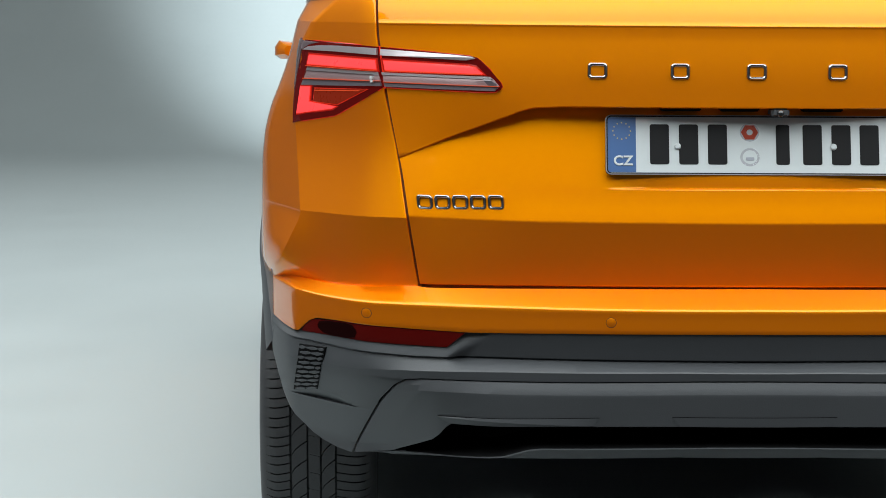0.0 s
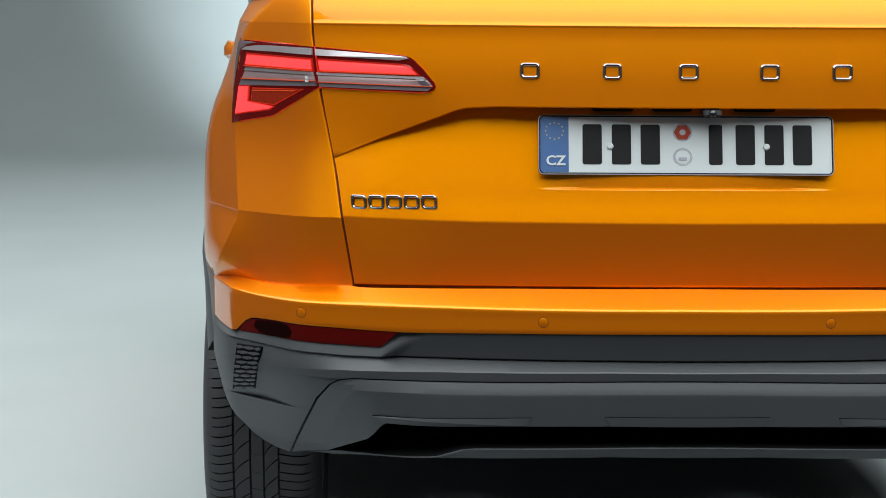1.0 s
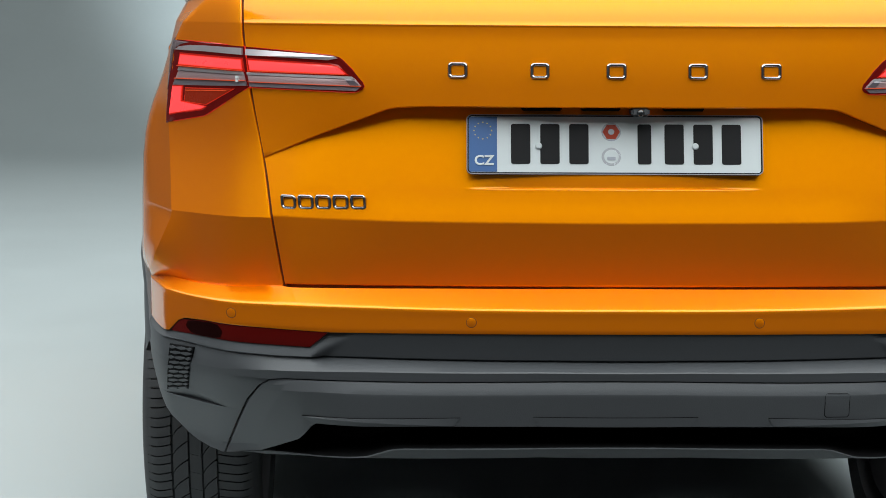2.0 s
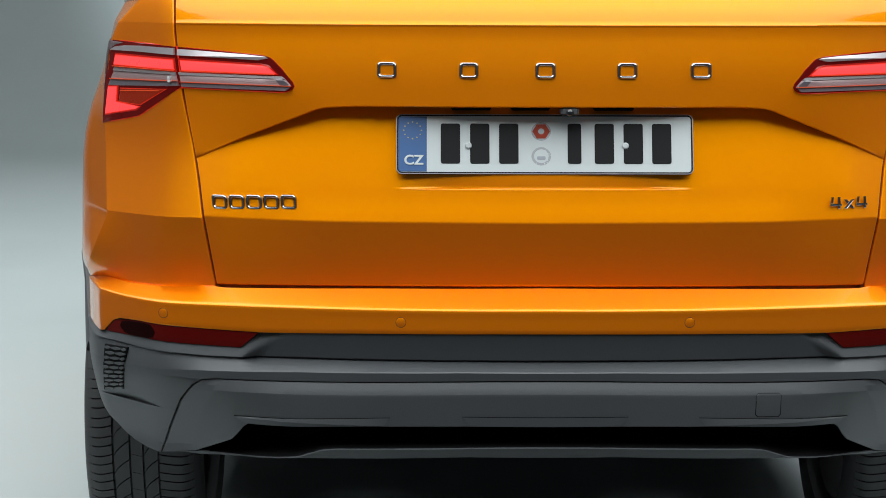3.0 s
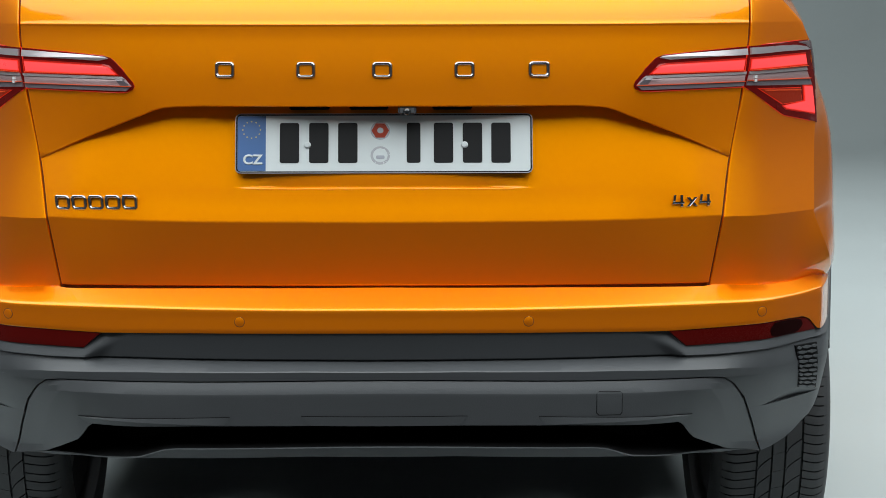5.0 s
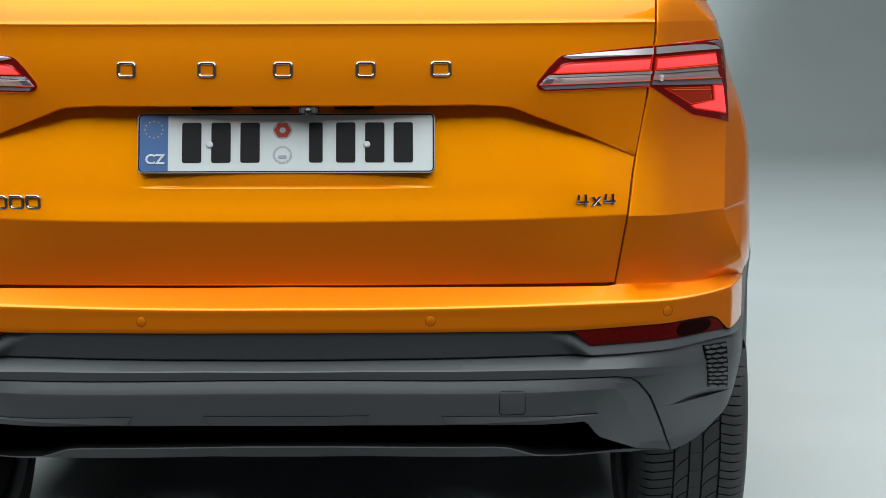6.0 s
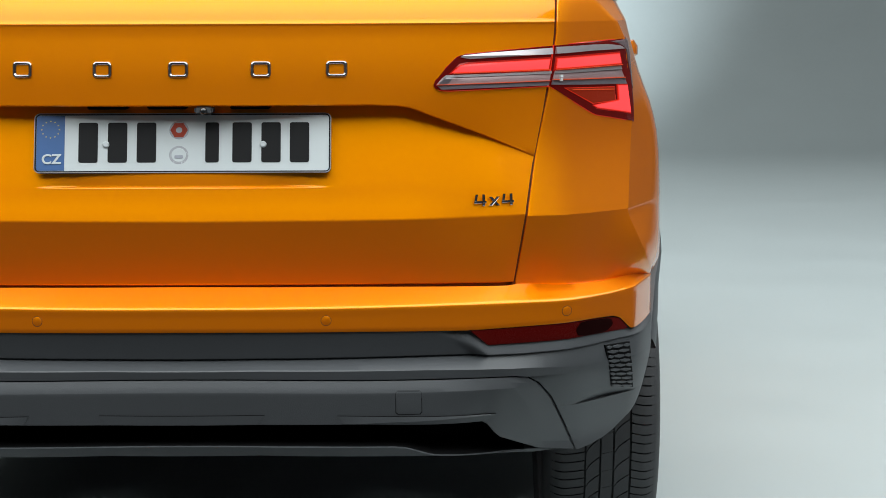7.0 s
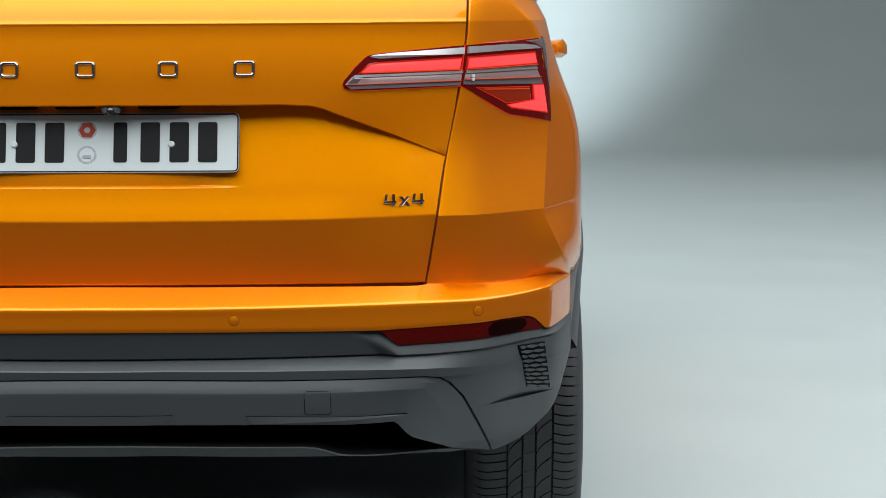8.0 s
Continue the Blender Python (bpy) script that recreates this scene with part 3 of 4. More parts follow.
insert = insert_panel()

# ---- roof and glass ----
def greenhouse():
    def ring(z, w, y0, y1, lean):
        pts = []
        for k in range(49):
            t = k / 48 * math.pi
            c, s = math.cos(t), math.sin(t)
            x = w * math.copysign(abs(s) ** 0.35, s)
            y = (y0 + y1) / 2 - (y1 - y0) / 2 * math.copysign(abs(c) ** 0.6, c)
            pts.append((x, y, z))
        return pts + [(-x, y, z) for x, y, z in reversed(pts[1:-1])] + [pts[0]]
    rings = [(1.18, 0.790, 0.62, 3.05), (1.28, 0.755, 0.58, 2.90), (1.36, 0.725, 0.54, 2.72), (1.44, 0.685, 0.52, 2.52), (1.52, 0.63, 0.52, 2.30), (1.575, 0.56, 0.58, 2.10), (1.60, 0.42, 0.80, 1.90), (1.605, 0.1, 1.1, 1.6)]
    rows = [ring(*r, 0) for r in rings]
    bm = grid(rows)
    bm.faces.new([bm.verts.new(p) for p in rows[-1][:-1]])
    mats = [PAINT, GLASS_DARK]
    for f in bm.faces:
        c = f.calc_center_median()
        if 1.29 < c.z < 1.50:
            f.material_index = 1
    bmesh.ops.remove_doubles(bm, verts=bm.verts, dist=0.0005)
    part("roof", bm, mats, car, "orange roof with dark window glass", sharp=30)
    rows = [[(lerp([(0, 0.0), (0.5, 0.4), (1, 0.80)], u) * s * (1 - 0.12 * ease((y - 3.4) / 0.9)), y, z + 0.03 * (1 - u * u)) for s, u in [(-1, 1), (-1, 0.75), (-1, 0.4), (1, 0), (1, 0.4), (1, 0.75), (1, 1)]]
            for y, z in ((2.6, 1.20), (2.9, 1.17), (3.2, 1.14), (3.6, 1.10), (4.0, 1.05), (4.1, 1.04), (4.3, 1.0))]
    part("bonnet", grid(rows), PAINT, car)
    # black underbody blocks; the wide low ones are unseen, added to darken the floor
    for lo, hi in (((-0.57, 0.70, 0.26), (0.57, 1.28, 0.42)), ((-0.58, 0.34, 0.42), (0.58, 0.75, 0.66)), ((-0.64, 0.75, 0.52), (0.64, 1.28, 0.66)), ((-0.86, 1.28, 0.13), (0.86, 3.02, 0.50)), ((-0.60, 3.02, 0.13), (0.60, 4.2, 0.42))):
        bm = bmesh.new()
        box(bm, lo, hi)
        part("underbody_panel", bm, DARK, car, smooth=False)


greenhouse()


# ---- wheels ----
def wheel(x, y, side):
    hub = empty("wheel", (x, y, 0.345))
    hub.parent = car
    w, r = 0.118, 0.345

    def lathe(profile, n=96):
        return grid([[(px, pr * math.sin(2 * math.pi * k / n), pr * math.cos(2 * math.pi * k / n)) for k in range(n + 1)] for px, pr in profile])

    prof = [(-0.085, 0.235), (-0.112, 0.25), (-0.121, 0.28), (-0.116, 0.312), (-0.108, 0.328), (-0.098, r - 0.009), (-0.05, r - 0.0075), (0, r - 0.007),
            (0.05, r - 0.0075), (0.098, r - 0.009), (0.108, 0.328), (0.116, 0.312), (0.121, 0.28), (0.112, 0.25), (0.085, 0.235)]
    bm = lathe(prof)
    bmesh.ops.remove_doubles(bm, verts=bm.verts, dist=0.0001)
    # groove floors get a darker copy of the rubber, their shade put into the colour
    for f in bm.faces:
        if abs(f.calc_center_median().x) < 0.09:
            f.material_index = 1
    part("tyre", bm, [RUBBER, GROOVE_SHADE], hub, "worn black tyre with grooved tread", sharp=35)
    bm = lathe([(-0.085, 0.236), (-0.09, 0.225), (-0.06, 0.21), (0.03, 0.20), (0.06, 0.205), (0.085, 0.225), (0.088, 0.236)])
    part("rim", bm, DARK, hub)
    # tread blocks
    bm = bmesh.new()
    ribs = [(-0.106, -0.0575, 108, 0.004, 0), (-0.0530, -0.0230, 54, 0, 1), (-0.0190, 0.0040, 54, -0.006, 2), (0.0080, 0.0345, 54, 0, 1), (0.0385, 0.106, 108, -0.004, 0)]
    for x0, x1, count, skew, kind in ribs:
        for k in range(count):
            slit = (0.0021 if k % 2 else 0.0009) if kind == 0 else (0.0004 if kind == 2 else 0.0017)
            t0, t1 = 2 * math.pi * k / count + slit / r, 2 * math.pi * (k + 1) / count - slit / r
            cols = []
            for j in range(7):
                u = j / 6
                px = x0 + (x1 - x0) * u
                rr = r - 0.014 * max(0, (abs(px) - 0.080) / 0.027) ** 2 - 0.0012 * (px / 0.1) ** 2
                v = u if side < 0 else 1 - u
                bend = (0.030 * v**0.65 if kind == 1 else skew * (u - 0.5) - 0.003 * math.sin(u * math.pi) * (kind == 0)) / r
                cols.append((-side * px, rr, bend))
            rows = [[(px, rr * math.sin(t + b), rr * math.cos(t + b)) for px, rr, b in cols] for t in (t0, (t0 + t1) / 2, t1)]
            ring = [[bm.verts.new(p) for p in row] for row in rows]
            for r0, r1 in zip(ring, ring[1:]):
                for a, b, c, d in zip(r0, r0[1:], r1[1:], r1):
                    bm.faces.new((a, b, c, d))
            loop = ring[0] + [ring[1][-1]] + ring[2][::-1] + [ring[1][0]]
            deep = [bm.verts.new((v.co.x, v.co.y * 0.974, v.co.z * 0.974)) for v in loop]
            for i in range(len(loop)):
                j = (i + 1) % len(loop)
                bm.faces.new((loop[i], loop[j], deep[j], deep[i]))
    part("tread", bm, RUBBER, hub, sharp=35)
    return hub


for side in (-1, 1):
    wheel(side * 0.782, 0.88, side)
    wheel(side * 0.782, 3.51, side)

# arch flares
for side in (-1, 1):
    for wy in (0.88, 3.51):
        rows = []
        for k in range(0, 37):
            t = radians(24 + k * 4.3)
            c, s = math.cos(t), math.sin(t)
            row = []
            for rr, dx in ((0.385, -0.02), (0.385, 0.001), (0.392, 0.005), (0.455, 0.005), (0.465, 0.002), (0.467, -0.01)):
                y, z = wy - rr * c, 0.345 + rr * s
                row.append((side * (body_side(y, max(z, 0.67)) + dx - 0.02 * (wy > 2)), y, z))
            rows.append(row)
        part("arch_cladding", grid(rows), PLASTIC, car, "grey plastic wheel arch trim")

# ---- tail lamps ----
def between(p, q, k):
    return (p[0] + (q[0] - p[0]) * k, p[1] + (q[1] - p[1]) * k)


for side in (-1, 1):
    quarter = [(0.850, 1.1285), (0.800, 1.1255), (0.734, 1.1215), (0.6600, 1.1165), (0.6505, 1.0445), (0.661, 1.038), (0.733, 0.9915), (0.743, 0.9865), (0.832, 0.9665)]
    on_gate = [(0.6566, 1.1165), (0.5697, 1.1095), (0.4950, 1.1030), (0.4860, 1.1005), (0.4790, 1.0955), (0.4630, 1.0795), (0.4437, 1.0567), (0.4412, 1.0498), (0.4446, 1.0438), (0.4544, 1.0401), (0.4702, 1.0393),
               (0.5694, 1.042), (0.6460, 1.044)]
    lamp = patch("tail_lamp", quarter, LAMP_DARK, car, f=lamp_skin, side=side, off=0.0030, depth=0.02, label="red wraparound tail lamp with lit light strips")
    inner = patch("tail_lamp", on_gate, LAMP_DARK, car, f=lamp_skin, side=side, off=0.0030, depth=0.02, label="red tail lamp section on the tailgate")
    patch("lens_edge", grown(quarter, 0.0014), GUIDE, lamp, f=lamp_skin, side=side, off=0.0012, depth=0.02, label="thin red lens edge")
    patch("lens_edge", grown(on_gate, 0.0014), GUIDE, inner, f=lamp_skin, side=side, off=0.0012, depth=0.02, label="thin red lens edge")
    # silver trim along the top; the side lens's grey reflection is put into its colour
    patch("silver_trim", [(0.8000, 1.1065), (0.7900, 1.1128), (0.7660, 1.1160), (0.734, 1.1162), (0.6620, 1.1137), (0.6605, 1.1015), (0.734, 1.1052)], LAMP_SILVER, lamp, f=lamp_skin, side=side, off=0.0072, tilt=0.15, label="silver trim")
    patch("silver_trim", [(0.6555, 1.1125), (0.5298, 1.1048), (0.4930, 1.1010), (0.4880, 1.0980), (0.5050, 1.0945), (0.5298, 1.0958), (0.6550, 1.1010)], LAMP_SILVER, inner, f=lamp_skin, side=side, off=0.0072, tilt=0.15, label="silver trim")
    patch("side_lens_sheen", [(0.846, 1.1262), (0.808, 1.1240), (0.770, 1.1215), (0.790, 1.1165), (0.8020, 1.1090), (0.8070, 1.1060), (0.8140, 1.080), (0.8260, 1.040), (0.8320, 1.030)], LAMP_SHEEN, lamp, f=lamp_skin, side=side,
          off=0.0048, label="side lens with its grey reflection put into the colour")
    # lit strips, each on a red guide; the frame around it emits the strip's added glow
    upper = [(0.7877, 1.0972), (0.6645, 1.0922), (0.6622, 1.0757), (0.7912, 1.0800)]
    upper_gate = [(0.6495, 1.0916), (0.5, 1.0848), (0.4882, 1.0826), (0.4740, 1.0712), (0.6462, 1.0748)]
    hook = [(0.8050, 1.0370), (0.7862, 1.0382), (0.7885, 1.0098), (0.7370, 1.0040), (0.7440, 0.9998), (0.8130, 0.9860)]
    for strip, owner, wide in ((upper, lamp, 0.0042), (upper_gate, inner, 0.0042), (hook, lamp, 0.0032)):
        patch("glow_frame", grown(strip, wide), GLOW_RED, owner, f=lamp_skin, side=side, off=0.0042, label="red lens frame with the strip's glow added")
        patch("light_guide", grown(strip, 0.0015), GUIDE, owner, f=lamp_skin, side=side, off=0.0054, label="red light guide")
        patch("light_strip", strip, LED, owner, f=lamp_skin, side=side, off=0.0070, label="lit red light strip")
    # the clear band: a narrow bright rib, a rosy flute, an orange line and a slate rib below
    q0, q1, q2, q3 = (0.7915, 1.0752), (0.6595, 1.0712), (0.6530, 1.0462), (0.8030, 1.0402)
    for k0, k1, off, mat in ((0, 0.20, 0.0066, LAMP_SILVER), (0.20, 0.62, 0.0052, LAMP_CLEAR), (0.66, 1.0, 0.0070, LAMP_SLATE)):
        patch("clear_lens", [between(q0, q3, k0), between(q1, q2, k0), between(q1, q2, k1), between(q0, q3, k1)], mat, lamp, f=lamp_skin, side=side, off=off, tilt=0.12, label="clear ribbed lens")
    g0, g3 = (0.6530, 1.0710), (0.6470, 1.0452)
    tip = [(0, 0.4625), (0.3, 0.4520), (0.6, 0.4455), (0.85, 0.4460), (1, 0.4540)]
    rib = lambda k: (lerp(tip, k), 1.0668 - 0.0250 * k)
    for k0, k1, off, mat in ((0, 0.18, 0.0066, LAMP_SILVER), (0.18, 0.66, 0.0052, LAMP_CLEAR), (0.70, 1.0, 0.0070, LAMP_SLATE)):
        patch("clear_lens", [between(g0, g3, k0), rib(k0), rib(k1), between(g0, g3, k1)], mat, inner, f=lamp_skin, side=side, off=off, tilt=0.12, label="clear ribbed lens")
    patch("lens_tip", [(0.4760, 1.0640), (0.4640, 1.0640), (0.4505, 1.0540), (0.4500, 1.0500), (0.4640, 1.0500)], LAMP_SLATE, inner, f=lamp_skin, side=side, off=0.0085, chamfer=0.003, label="faceted lens tip")
    patch("prism_frame", grown([(0.7773, 1.0352), (0.6790, 1.0392), (0.7340, 1.0085), (0.7795, 1.0113)], 0.0016), GUIDE, lamp, f=lamp_skin, side=side, off=0.0048, label="red prism frame")
    patch("prism", [(0.7773, 1.0352), (0.6790, 1.0392), (0.7340, 1.0085), (0.7795, 1.0113)], LAMP_DEEP, lamp, f=lamp_skin, side=side, off=0.0062, label="dark red prism")
    for line, owner in (([between(q0, q3, 0.62), between(q1, q2, 0.62), between(q1, q2, 0.66), between(q0, q3, 0.66)], lamp), ([between(g0, g3, 0.66), rib(0.66), rib(0.70), between(g0, g3, 0.70)], inner),
                        ([(0.7930, 1.0772), (0.662, 1.0738), (0.662, 1.0728), (0.7930, 1.0762)], lamp), ([(0.7750, 1.0325), (0.690, 1.0368), (0.693, 1.0352), (0.7750, 1.0311)], lamp),
                        ([(0.6480, 1.0738), (0.4770, 1.0704), (0.4755, 1.0694), (0.6480, 1.0726)], inner)):
        patch("lens_line", line, LINE, owner, f=lamp_skin, side=side, off=0.0085, chamfer=0.0003, label="thin orange-red lens line")
    for a0, z0 in ((0.6665, 1.0612), (0.6660, 1.0548)):
        patch("clip", [(a0 + 0.0045, z0 + 0.0025), (a0, z0 + 0.0025), (a0, z0 - 0.0025), (a0 + 0.0045, z0 - 0.0025)], PLATE_WHITE, lamp, f=lamp_skin, side=side, off=0.0095, chamfer=0.0006, step=0.05, label="white clip")
    # rear quarter window and its bright strip
    patch("quarter_window", [(0.815, 1.205), (1.35, 1.190), (1.35, 1.275), (0.86, 1.27)], GLASS_DARK, car, side=side, off=0.002, step=0.05, label="dark quarter window glass")
    patch("window_strip", [(0.805, 1.203), (1.35, 1.184), (1.35, 1.190), (0.815, 1.209)], CHROME, car, side=side, off=0.004, step=0.05, chamfer=0.0008, label="bright window strip")
    # bumper reflector in its painted recess
    patch("reflector", [(0.805, 0.5875), (0.797, 0.600), (0.784, 0.6125), (0.731, 0.6192), (0.628, 0.6178), (0.506, 0.6158), (0.538, 0.588), (0.628, 0.5885), (0.731, 0.5895)], REFLECTOR, bumper, f=bumper_skin,
          side=side, off=-0.001, depth=0.02, label="dark red bumper reflector")
    patch("dark_section", [(0.768, 0.6142), (0.712, 0.6180), (0.698, 0.6040), (0.705, 0.5912), (0.760, 0.5902), (0.774, 0.6020)], DEEP_RED, bumper, f=bumper_skin, side=side, off=-0.0006, depth=0.004, chamfer=0.0, rounds=1, label="black-red reflector section")
    # parking sensors
    for a, z in ((0.681, 0.641), (0.2525, 0.6435)):
        for name, prof, mat, note in (("sensor_gap", ((0.0093, -0.001), (0.0093, 0.0002), (0.0, 0.0002)), SEAM, ""), ("parking_sensor", ((0.0084, -0.001), (0.0084, 0.0002), (0.0080, 0.0004), (0.0, 0.0004)), PAINT, "orange parking sensor disc")):
            part(name, grid([[on_skin(bumper_skin, side * (a + r * math.cos(t)), z + r * math.sin(t), off) for r, off in prof] for t in [2 * math.pi * k / 32 for k in range(33)]]), mat, bumper, note, sharp=40)
    # corner vent with a woven grid
    corner = [(0.757, 0.565), (0.807, 0.562), (0.8215, 0.460), (0.773, 0.4755)]
    vent = patch("corner_vent", corner, DARK, car, f=bumper_skin, side=side, off=0.0015, depth=0.01, label="black woven corner vent")
    for i in range(10):
        k = (i + 0.5) / 10
        p, q = between(corner[0], corner[3], k), between(corner[1], corner[2], k)
        for j in range(3):
            u0, u1 = (j + 0.04 + 0.5 * (i % 2) - 0.5) / 2.2, (j + 0.96 + 0.5 * (i % 2) - 0.5) / 2.2
            u0, u1 = clamp(u0, 0.02, 0.98), clamp(u1, 0.02, 0.98)
            if u1 - u0 < 0.06:
                continue
            a, b, m = between(p, q, u0), between(p, q, u1), between(p, q, (u0 + u1) / 2)
            patch("slat", [(a[0], a[1] + 0.0012), (m[0], m[1] + 0.0026), (b[0], b[1] + 0.0012), (b[0], b[1] - 0.0012), (m[0], m[1] - 0.0034), (a[0], a[1] - 0.0012)], PLASTIC, vent, f=bumper_skin, side=side, off=0.0048, depth=0.006,
                  chamfer=0.0014, step=0.05)
    # door handle
    bm = bmesh.new()
    rows = []
    for k in range(13):
        u = k / 12
        y = 0.98 + 0.24 * u
        h = 0.021 * (0.55 + 0.45 * math.sin(math.pi * clamp(u * 1.4)))
        x0 = body_side(y, 1.09) - 0.01
        out = 0.063 * (math.sin(math.pi * clamp(0.08 + u * 0.9)) ** 0.4)
        rows.append([(side * x0, y, 1.09 + h * 0.7), (side * (x0 + out * 0.85), y, 1.09 + h), (side * (x0 + out), y, 1.09 + h * 0.3), (side * (x0 + out), y, 1.09 - h * 0.6), (side * (x0 + out * 0.8), y, 1.09 - h), (side * x0, y, 1.09 - h)])
    grid(rows, bm)
    bm.faces.new([bm.verts.new(p) for p in rows[0]])
    bm.faces.new([bm.verts.new(p) for p in rows[-1]])
    part("door_handle", bm, PAINT, car, "orange door handle", sharp=40)

# ---- lower insert details ----
for pts in ([(0.552, 0.460), (0.271, 0.475), (0.282, 0.4592), (0.533, 0.4475)], [(0.145, 0.4795), (-0.145, 0.4795), (-0.132, 0.4628), (0.132, 0.4628)], [(-0.552, 0.460), (-0.271, 0.475), (-0.282, 0.4592), (-0.533, 0.4475)]):
    patch("lip", pts, PLASTIC, insert, f=insert_skin, off=0.0030, depth=0.02, chamfer=0.002)
    # thin dark strip laid on the plastic as the shade line above each lip
    patch("lip_shade_line", [pts[0], pts[1], (pts[1][0], pts[1][1] + 0.0009), (pts[0][0], pts[0][1] + 0.0009)], DARK, insert, f=insert_skin, off=0.0010, depth=0.02, chamfer=0.0)
tow = [(0.374, 0.512), (0.378, 0.516), (0.414, 0.5145), (0.418, 0.5105), (0.4185, 0.477), (0.415, 0.473), (0.378, 0.474), (0.374, 0.478)]
patch("towing_eye_cover", [(a + (a - 0.396) * 0.06, z + (z - 0.494) * 0.06) for a, z in tow], DARK, insert, f=insert_skin, off=0.0003, depth=0.01, chamfer=0.0)
patch("towing_eye_cover", tow, PLASTIC, insert, f=insert_skin, off=0.0010, depth=0.02, chamfer=0.0006, label="square grey towing eye cover")

# ---- number plate ----
plate = empty("number_plate", (0, 0.0500, 0.9509))
plate.parent = car
plate.scale = (1, 0.95, 1)
plate.rotation_euler = (radians(90 - 14), 0, 0)


def rounded(w, h, r, n=5):
    pts = []
    for cx, cy, t0 in ((w / 2 - r, h / 2 - r, 0), (-w / 2 + r, h / 2 - r, 90), (-w / 2 + r, -h / 2 + r, 180), (w / 2 - r, -h / 2 + r, 270)):
        pts += [(cx + r * math.cos(radians(t0 + 90 * k / n)), cy + r * math.sin(radians(t0 + 90 * k / n))) for k in range(n + 1)]
    return pts


def slab(pts, z0, z1, rim=0.0004, at=(0, 0)):
    """A flat piece with a chamfered face."""
    bm = bmesh.new()
    base = [bm.verts.new((x + at[0], y + at[1], z0)) for x, y in pts]
    f = bm.faces.new(base)
    top = bmesh.ops.extrude_face_region(bm, geom=[f])["geom"]
    for v in (g for g in top if isinstance(g, bmesh.types.BMVert)):
        v.co.z = z1 - rim
    face = [g for g in top if isinstance(g, bmesh.types.BMFace)]
    if rim:
        bmesh.ops.inset_region(bm, faces=face, thickness=rim, depth=rim)
    return bm


def band(outer, inner, z0, z1):
    rows = [[(x, y, z) for x, y in ring + ring[:1]] for ring, z in ((outer, z0), (outer, z1), (inner, z1), (inner, z0))]
    return grid(rows)


part("holder", slab(rounded(0.522, 0.112, 0.010), -0.006, -0.001, 0.0012), DARK, plate, "black plate holder")
part("face", slab(rounded(0.519, 0.109, 0.008), -0.002, 0.0008), PLATE_WHITE, plate, "white number plate face")
part("rim", band(rounded(0.5222, 0.1122, 0.010), rounded(0.5198, 0.1095, 0.0085), 0, 0.0022), LAMP_SILVER, plate, "pale raised rim")
part("border", band(rounded(0.5185, 0.1085, 0.0078), rounded(0.5145, 0.1045, 0.0062), 0.0006, 0.0016), INK, plate, "black border line")
part("strip", slab([(-0.257, -0.0515), (-0.2075, -0.0515), (-0.2075, 0.0515), (-0.257, 0.0515)], 0.0, 0.0013), PLATE_BLUE, plate, "blue country strip")
for k in range(12):
    t = 2 * math.pi * k / 12
    part("star", slab([(0.0016 * (1 if j % 2 else 0.5) * math.cos(j * math.pi / 5), 0.0016 * (1 if j % 2 else 0.5) * math.sin(j * math.pi / 5)) for j in range(10)], 0.001, 0.0017, 0, at=(-0.2325 + 0.0155 * math.cos(t), 0.0255 + 0.0155 * math.sin(t))), YELLOW, plate)
# the plate's characters as plain bars
for x in (-0.1660, -0.1145, -0.0635, 0.0520, 0.1045, 0.1555, 0.2055):
    part("bar", slab(rounded(0.034 if x != 0.0520 else 0.024, 0.075, 0.004), 0.0005, 0.0019, at=(x, 0.001)), INK, plate, "black bar")
hexagon = [(0.0155 * math.cos(radians(60 * k)), 0.0155 * math.sin(radians(60 * k))) for k in range(6)]
disc = lambda r, n=24: [(r * math.cos(2 * math.pi * k / n), r * math.sin(2 * math.pi * k / n)) for k in range(n)]
part("sticker", slab(disc(0.0172), 0.0006, 0.0012, at=(-0.0065, 0.024)), PALE_STICKER, plate, "pale foil sticker")
part("sticker", slab(hexagon, 0.001, 0.0016, at=(-0.0065, 0.024)), RED_STICKER, plate, "red hexagonal sticker")
part("sticker", slab(disc(0.0055), 0.0013, 0.0020, at=(-0.0065, 0.024)), PALE_STICKER, plate)
part("sticker", slab(disc(0.0172), 0.0006, 0.0012, at=(-0.0065, -0.0225)), PALE_STICKER, plate, "pale round foil sticker")
part("sticker", slab(disc(0.0130), 0.001, 0.0015, at=(-0.0065, -0.0225)), PLATE_WHITE, plate, "silvery round foil")
part("sticker_bar", slab(rounded(0.0150, 0.0065, 0.002, 3), 0.0012, 0.0022, 0.0002, at=(-0.0065, -0.0260)), GREY_FOIL, plate, "grey foil bar")
for x in (-0.1345, 0.1415):
    part("screw_cap", slab(disc(0.0062), 0.0008, 0.0045, 0.002, at=(x, -0.003)), PLATE_WHITE, plate, "white screw cap")


def lettering(name, text, height, mat, parent, m, depth=0.0005, bevel=0.0, label=""):
    curve = bpy.data.curves.new(name, "FONT")
    curve.body, curve.size, curve.extrude, curve.bevel_depth = text, height / 0.72, depth, bevel
    ob = new(name, curve)
    me = bpy.data.meshes.new_from_object(ob.evaluated_get(bpy.context.evaluated_depsgraph_get()))
    bpy.data.objects.remove(ob)
    me.materials.clear()
    me.materials.append(mat)
    made = new(name, me)
    made.parent = parent
    made.matrix_local = m
    if label:
        made["label"] = label
    return made


lettering("country_code", "CZ", 0.0180, PLATE_WHITE, plate, pose(-0.2475, -0.0385, 0.0014), bevel=0.0007, label="white letters CZ")

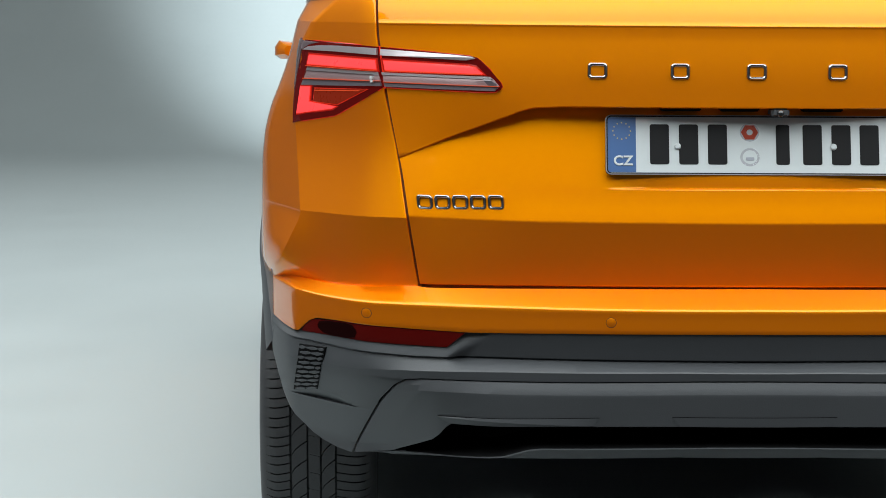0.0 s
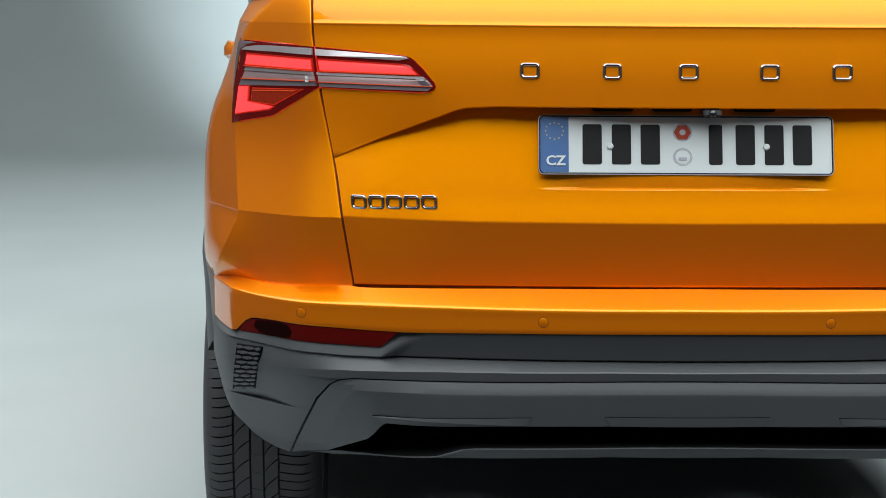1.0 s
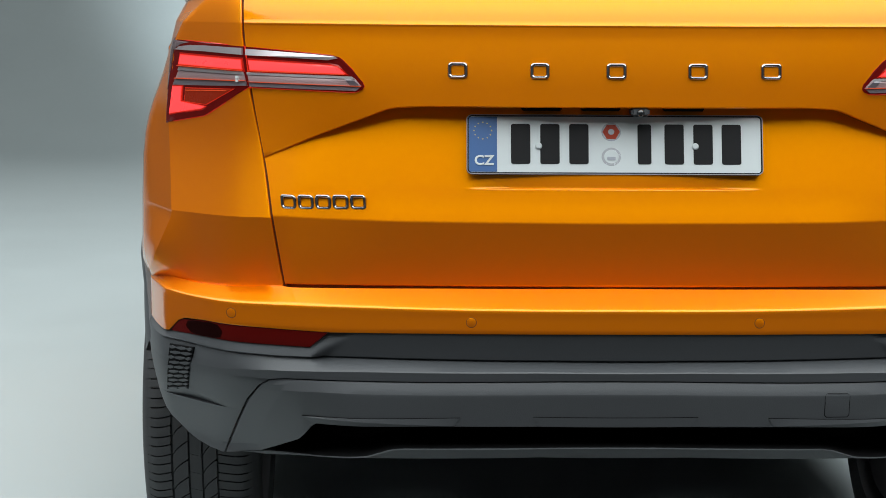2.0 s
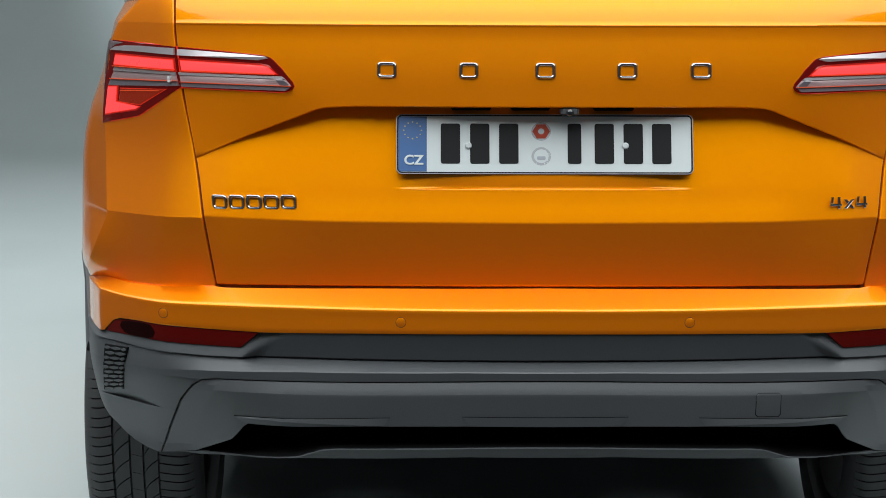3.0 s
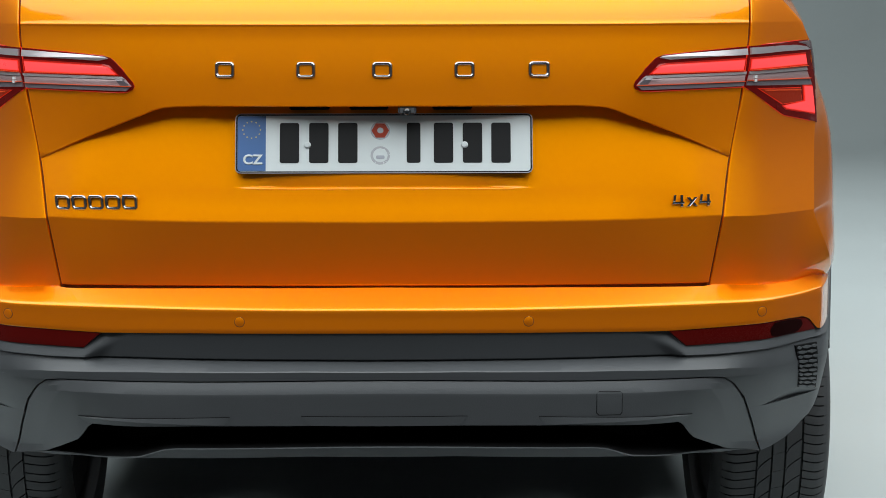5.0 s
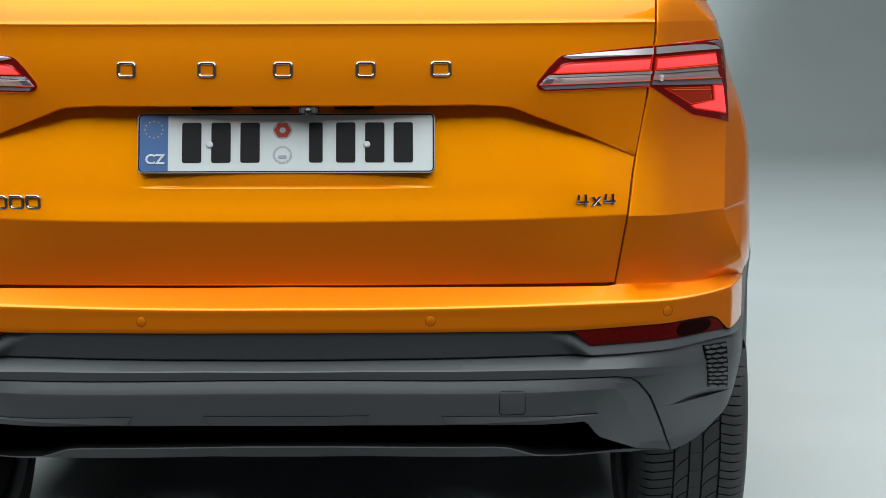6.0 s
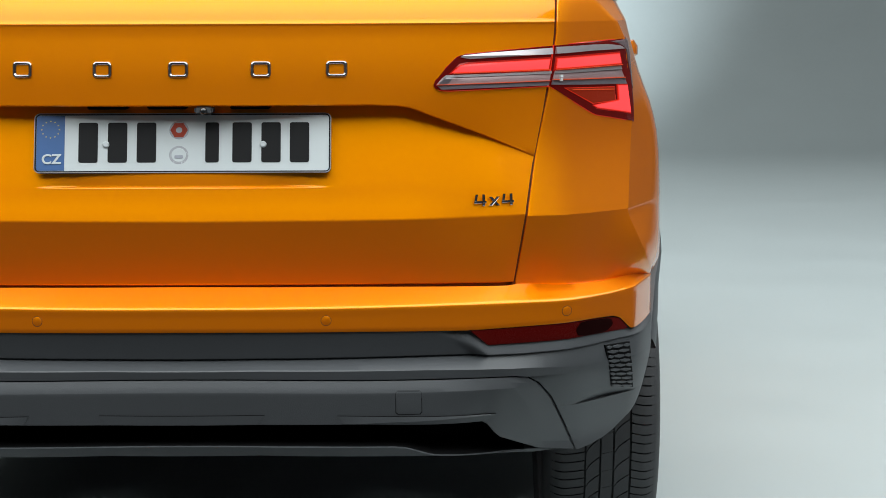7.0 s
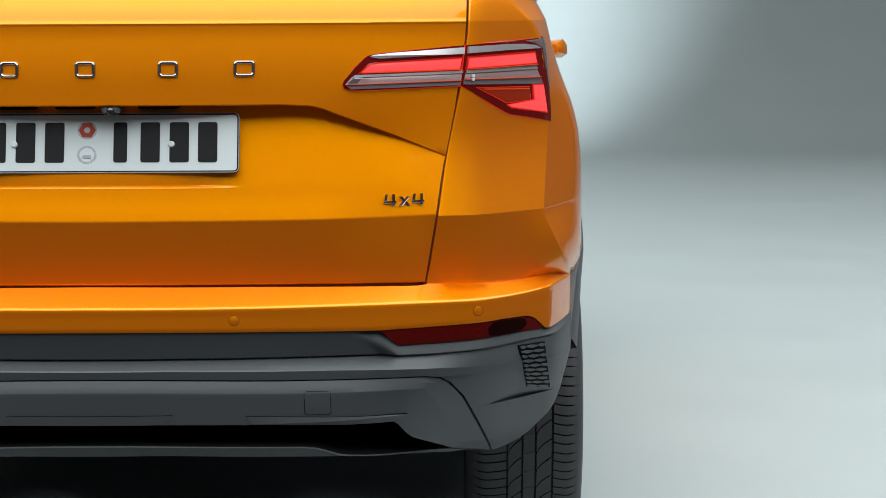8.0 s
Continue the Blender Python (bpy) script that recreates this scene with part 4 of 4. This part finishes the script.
# dark blocks in place of reflections and shade under the ledge, and the camera
for x0, x1 in ((-0.165, -0.095), (-0.060, 0.008), (0.085, 0.155)):
    bm = bmesh.new()
    box(bm, (x0, 0.040, 1.0105), (x1, 0.080, 1.0175))
    bmesh.ops.bevel(bm, geom=bm.edges[:], offset=0.002, segments=2, affect="EDGES")
    part("ledge_dark_block", bm, DARK, gate, "dark block for the reflections and shade under the ledge")
bm = bmesh.new()
box(bm, (0.025, 0.019, 1.0020), (0.057, 0.06, 1.0178))
bmesh.ops.bevel(bm, geom=bm.edges[:], offset=0.004, segments=3, affect="EDGES")
cam_box = part("reversing_camera", bm, PLASTIC, car, "small grey reversing camera")
bm = bmesh.new()
bmesh.ops.create_uvsphere(bm, u_segments=20, v_segments=12, radius=0.0068)
bmesh.ops.transform(bm, matrix=pose(0.041, 0.019, 1.0085), verts=bm.verts)
part("lens", bm, GLASS_DARK, cam_box)


# ---- badges: plain chrome shapes ----
def frame_badge(a0, a1, z0, z1, stroke, lean=0.0):
    cx, cz, w, h = (a0 + a1) / 2, (z0 + z1) / 2, a1 - a0, z1 - z0
    bm = bmesh.new()
    rings = []
    for k, off in ((0, -0.001), (0, 0.0012), (0.16, 0.0030), (0.40, 0.0042), (0.56, 0.0042), (0.84, 0.0026), (1, 0.0010), (1, -0.001)):
        d = 2 * stroke * k
        rings.append((rounded(w - d, h - d, min(w, h) * (0.24 - 0.14 * k), 4), off))
    rows = [[on_skin(skin, cx + x, cz + y, off + lean * y * (off > 0)) for x, y in ring + ring[:1]] for ring, off in rings]
    grid(rows, bm)
    part("badge", bm, CHROME, gate, "chrome badge shape", sharp=35)


for a0, a1 in ((-0.295, -0.260), (-0.152, -0.118), (-0.020, 0.016), (0.123, 0.159), (0.253, 0.291)):
    frame_badge(a0, a1, 1.066, 1.095, 0.0064)
for k in range(5):
    a0 = -0.591 + k * 0.0313
    frame_badge(a0, a0 + 0.0285, 0.8292 + k * 0.0009, 0.8548 + k * 0.0009, 0.0058, 0.33)
p = on_skin(skin, 0.513, 0.834, 0.001)
q = on_skin(skin, 0.586, 0.834, 0.001)
bm = bmesh.new()
for x0 in (0.0, 0.0525):  # open-topped figures 4
    for quad in ([(0.0025, 0.0205), (0.0068, 0.0205), (0.0048, 0.0085), (0.0, 0.0085)], [(0.0, 0.0086), (0.0225, 0.0086), (0.0225, 0.0046), (-0.0005, 0.0046)], [(0.0152, 0.0205), (0.0200, 0.0205), (0.0200, 0.0), (0.0152, 0.0)]):
        bar_bm = slab([(x + x0, y) for x, y in quad], 0.0, 0.0030 + 0.0002 * len(bm.faces) / 40, 0.0009)
        me = bpy.data.meshes.new("stroke")
        bar_bm.to_mesh(me)
        bm.from_mesh(me)
        bpy.data.meshes.remove(me)
for quad in ([(0.0275, 0.0160), (0.0335, 0.0160), (0.0485, 0.0), (0.0425, 0.0)], [(0.0425, 0.0160), (0.0485, 0.0160), (0.0335, 0.0), (0.0275, 0.0)]):
    bar_bm = slab(quad, 0.0, 0.0030 + 0.0003 * (quad[0][0] > 0.03), 0.0009)
    me = bpy.data.meshes.new("stroke")
    bar_bm.to_mesh(me)
    bm.from_mesh(me)
    bpy.data.meshes.remove(me)
badge = part("drive_badge", bm, CHROME, gate, "chrome figures 4x4", sharp=20)
badge.matrix_local = Matrix.Translation(p) @ pose(0, 0, 0, 0, 0, math.degrees(math.atan2(q.y - p.y, q.x - p.x))) @ pose(0, 0, 0, 86, 0, 0)
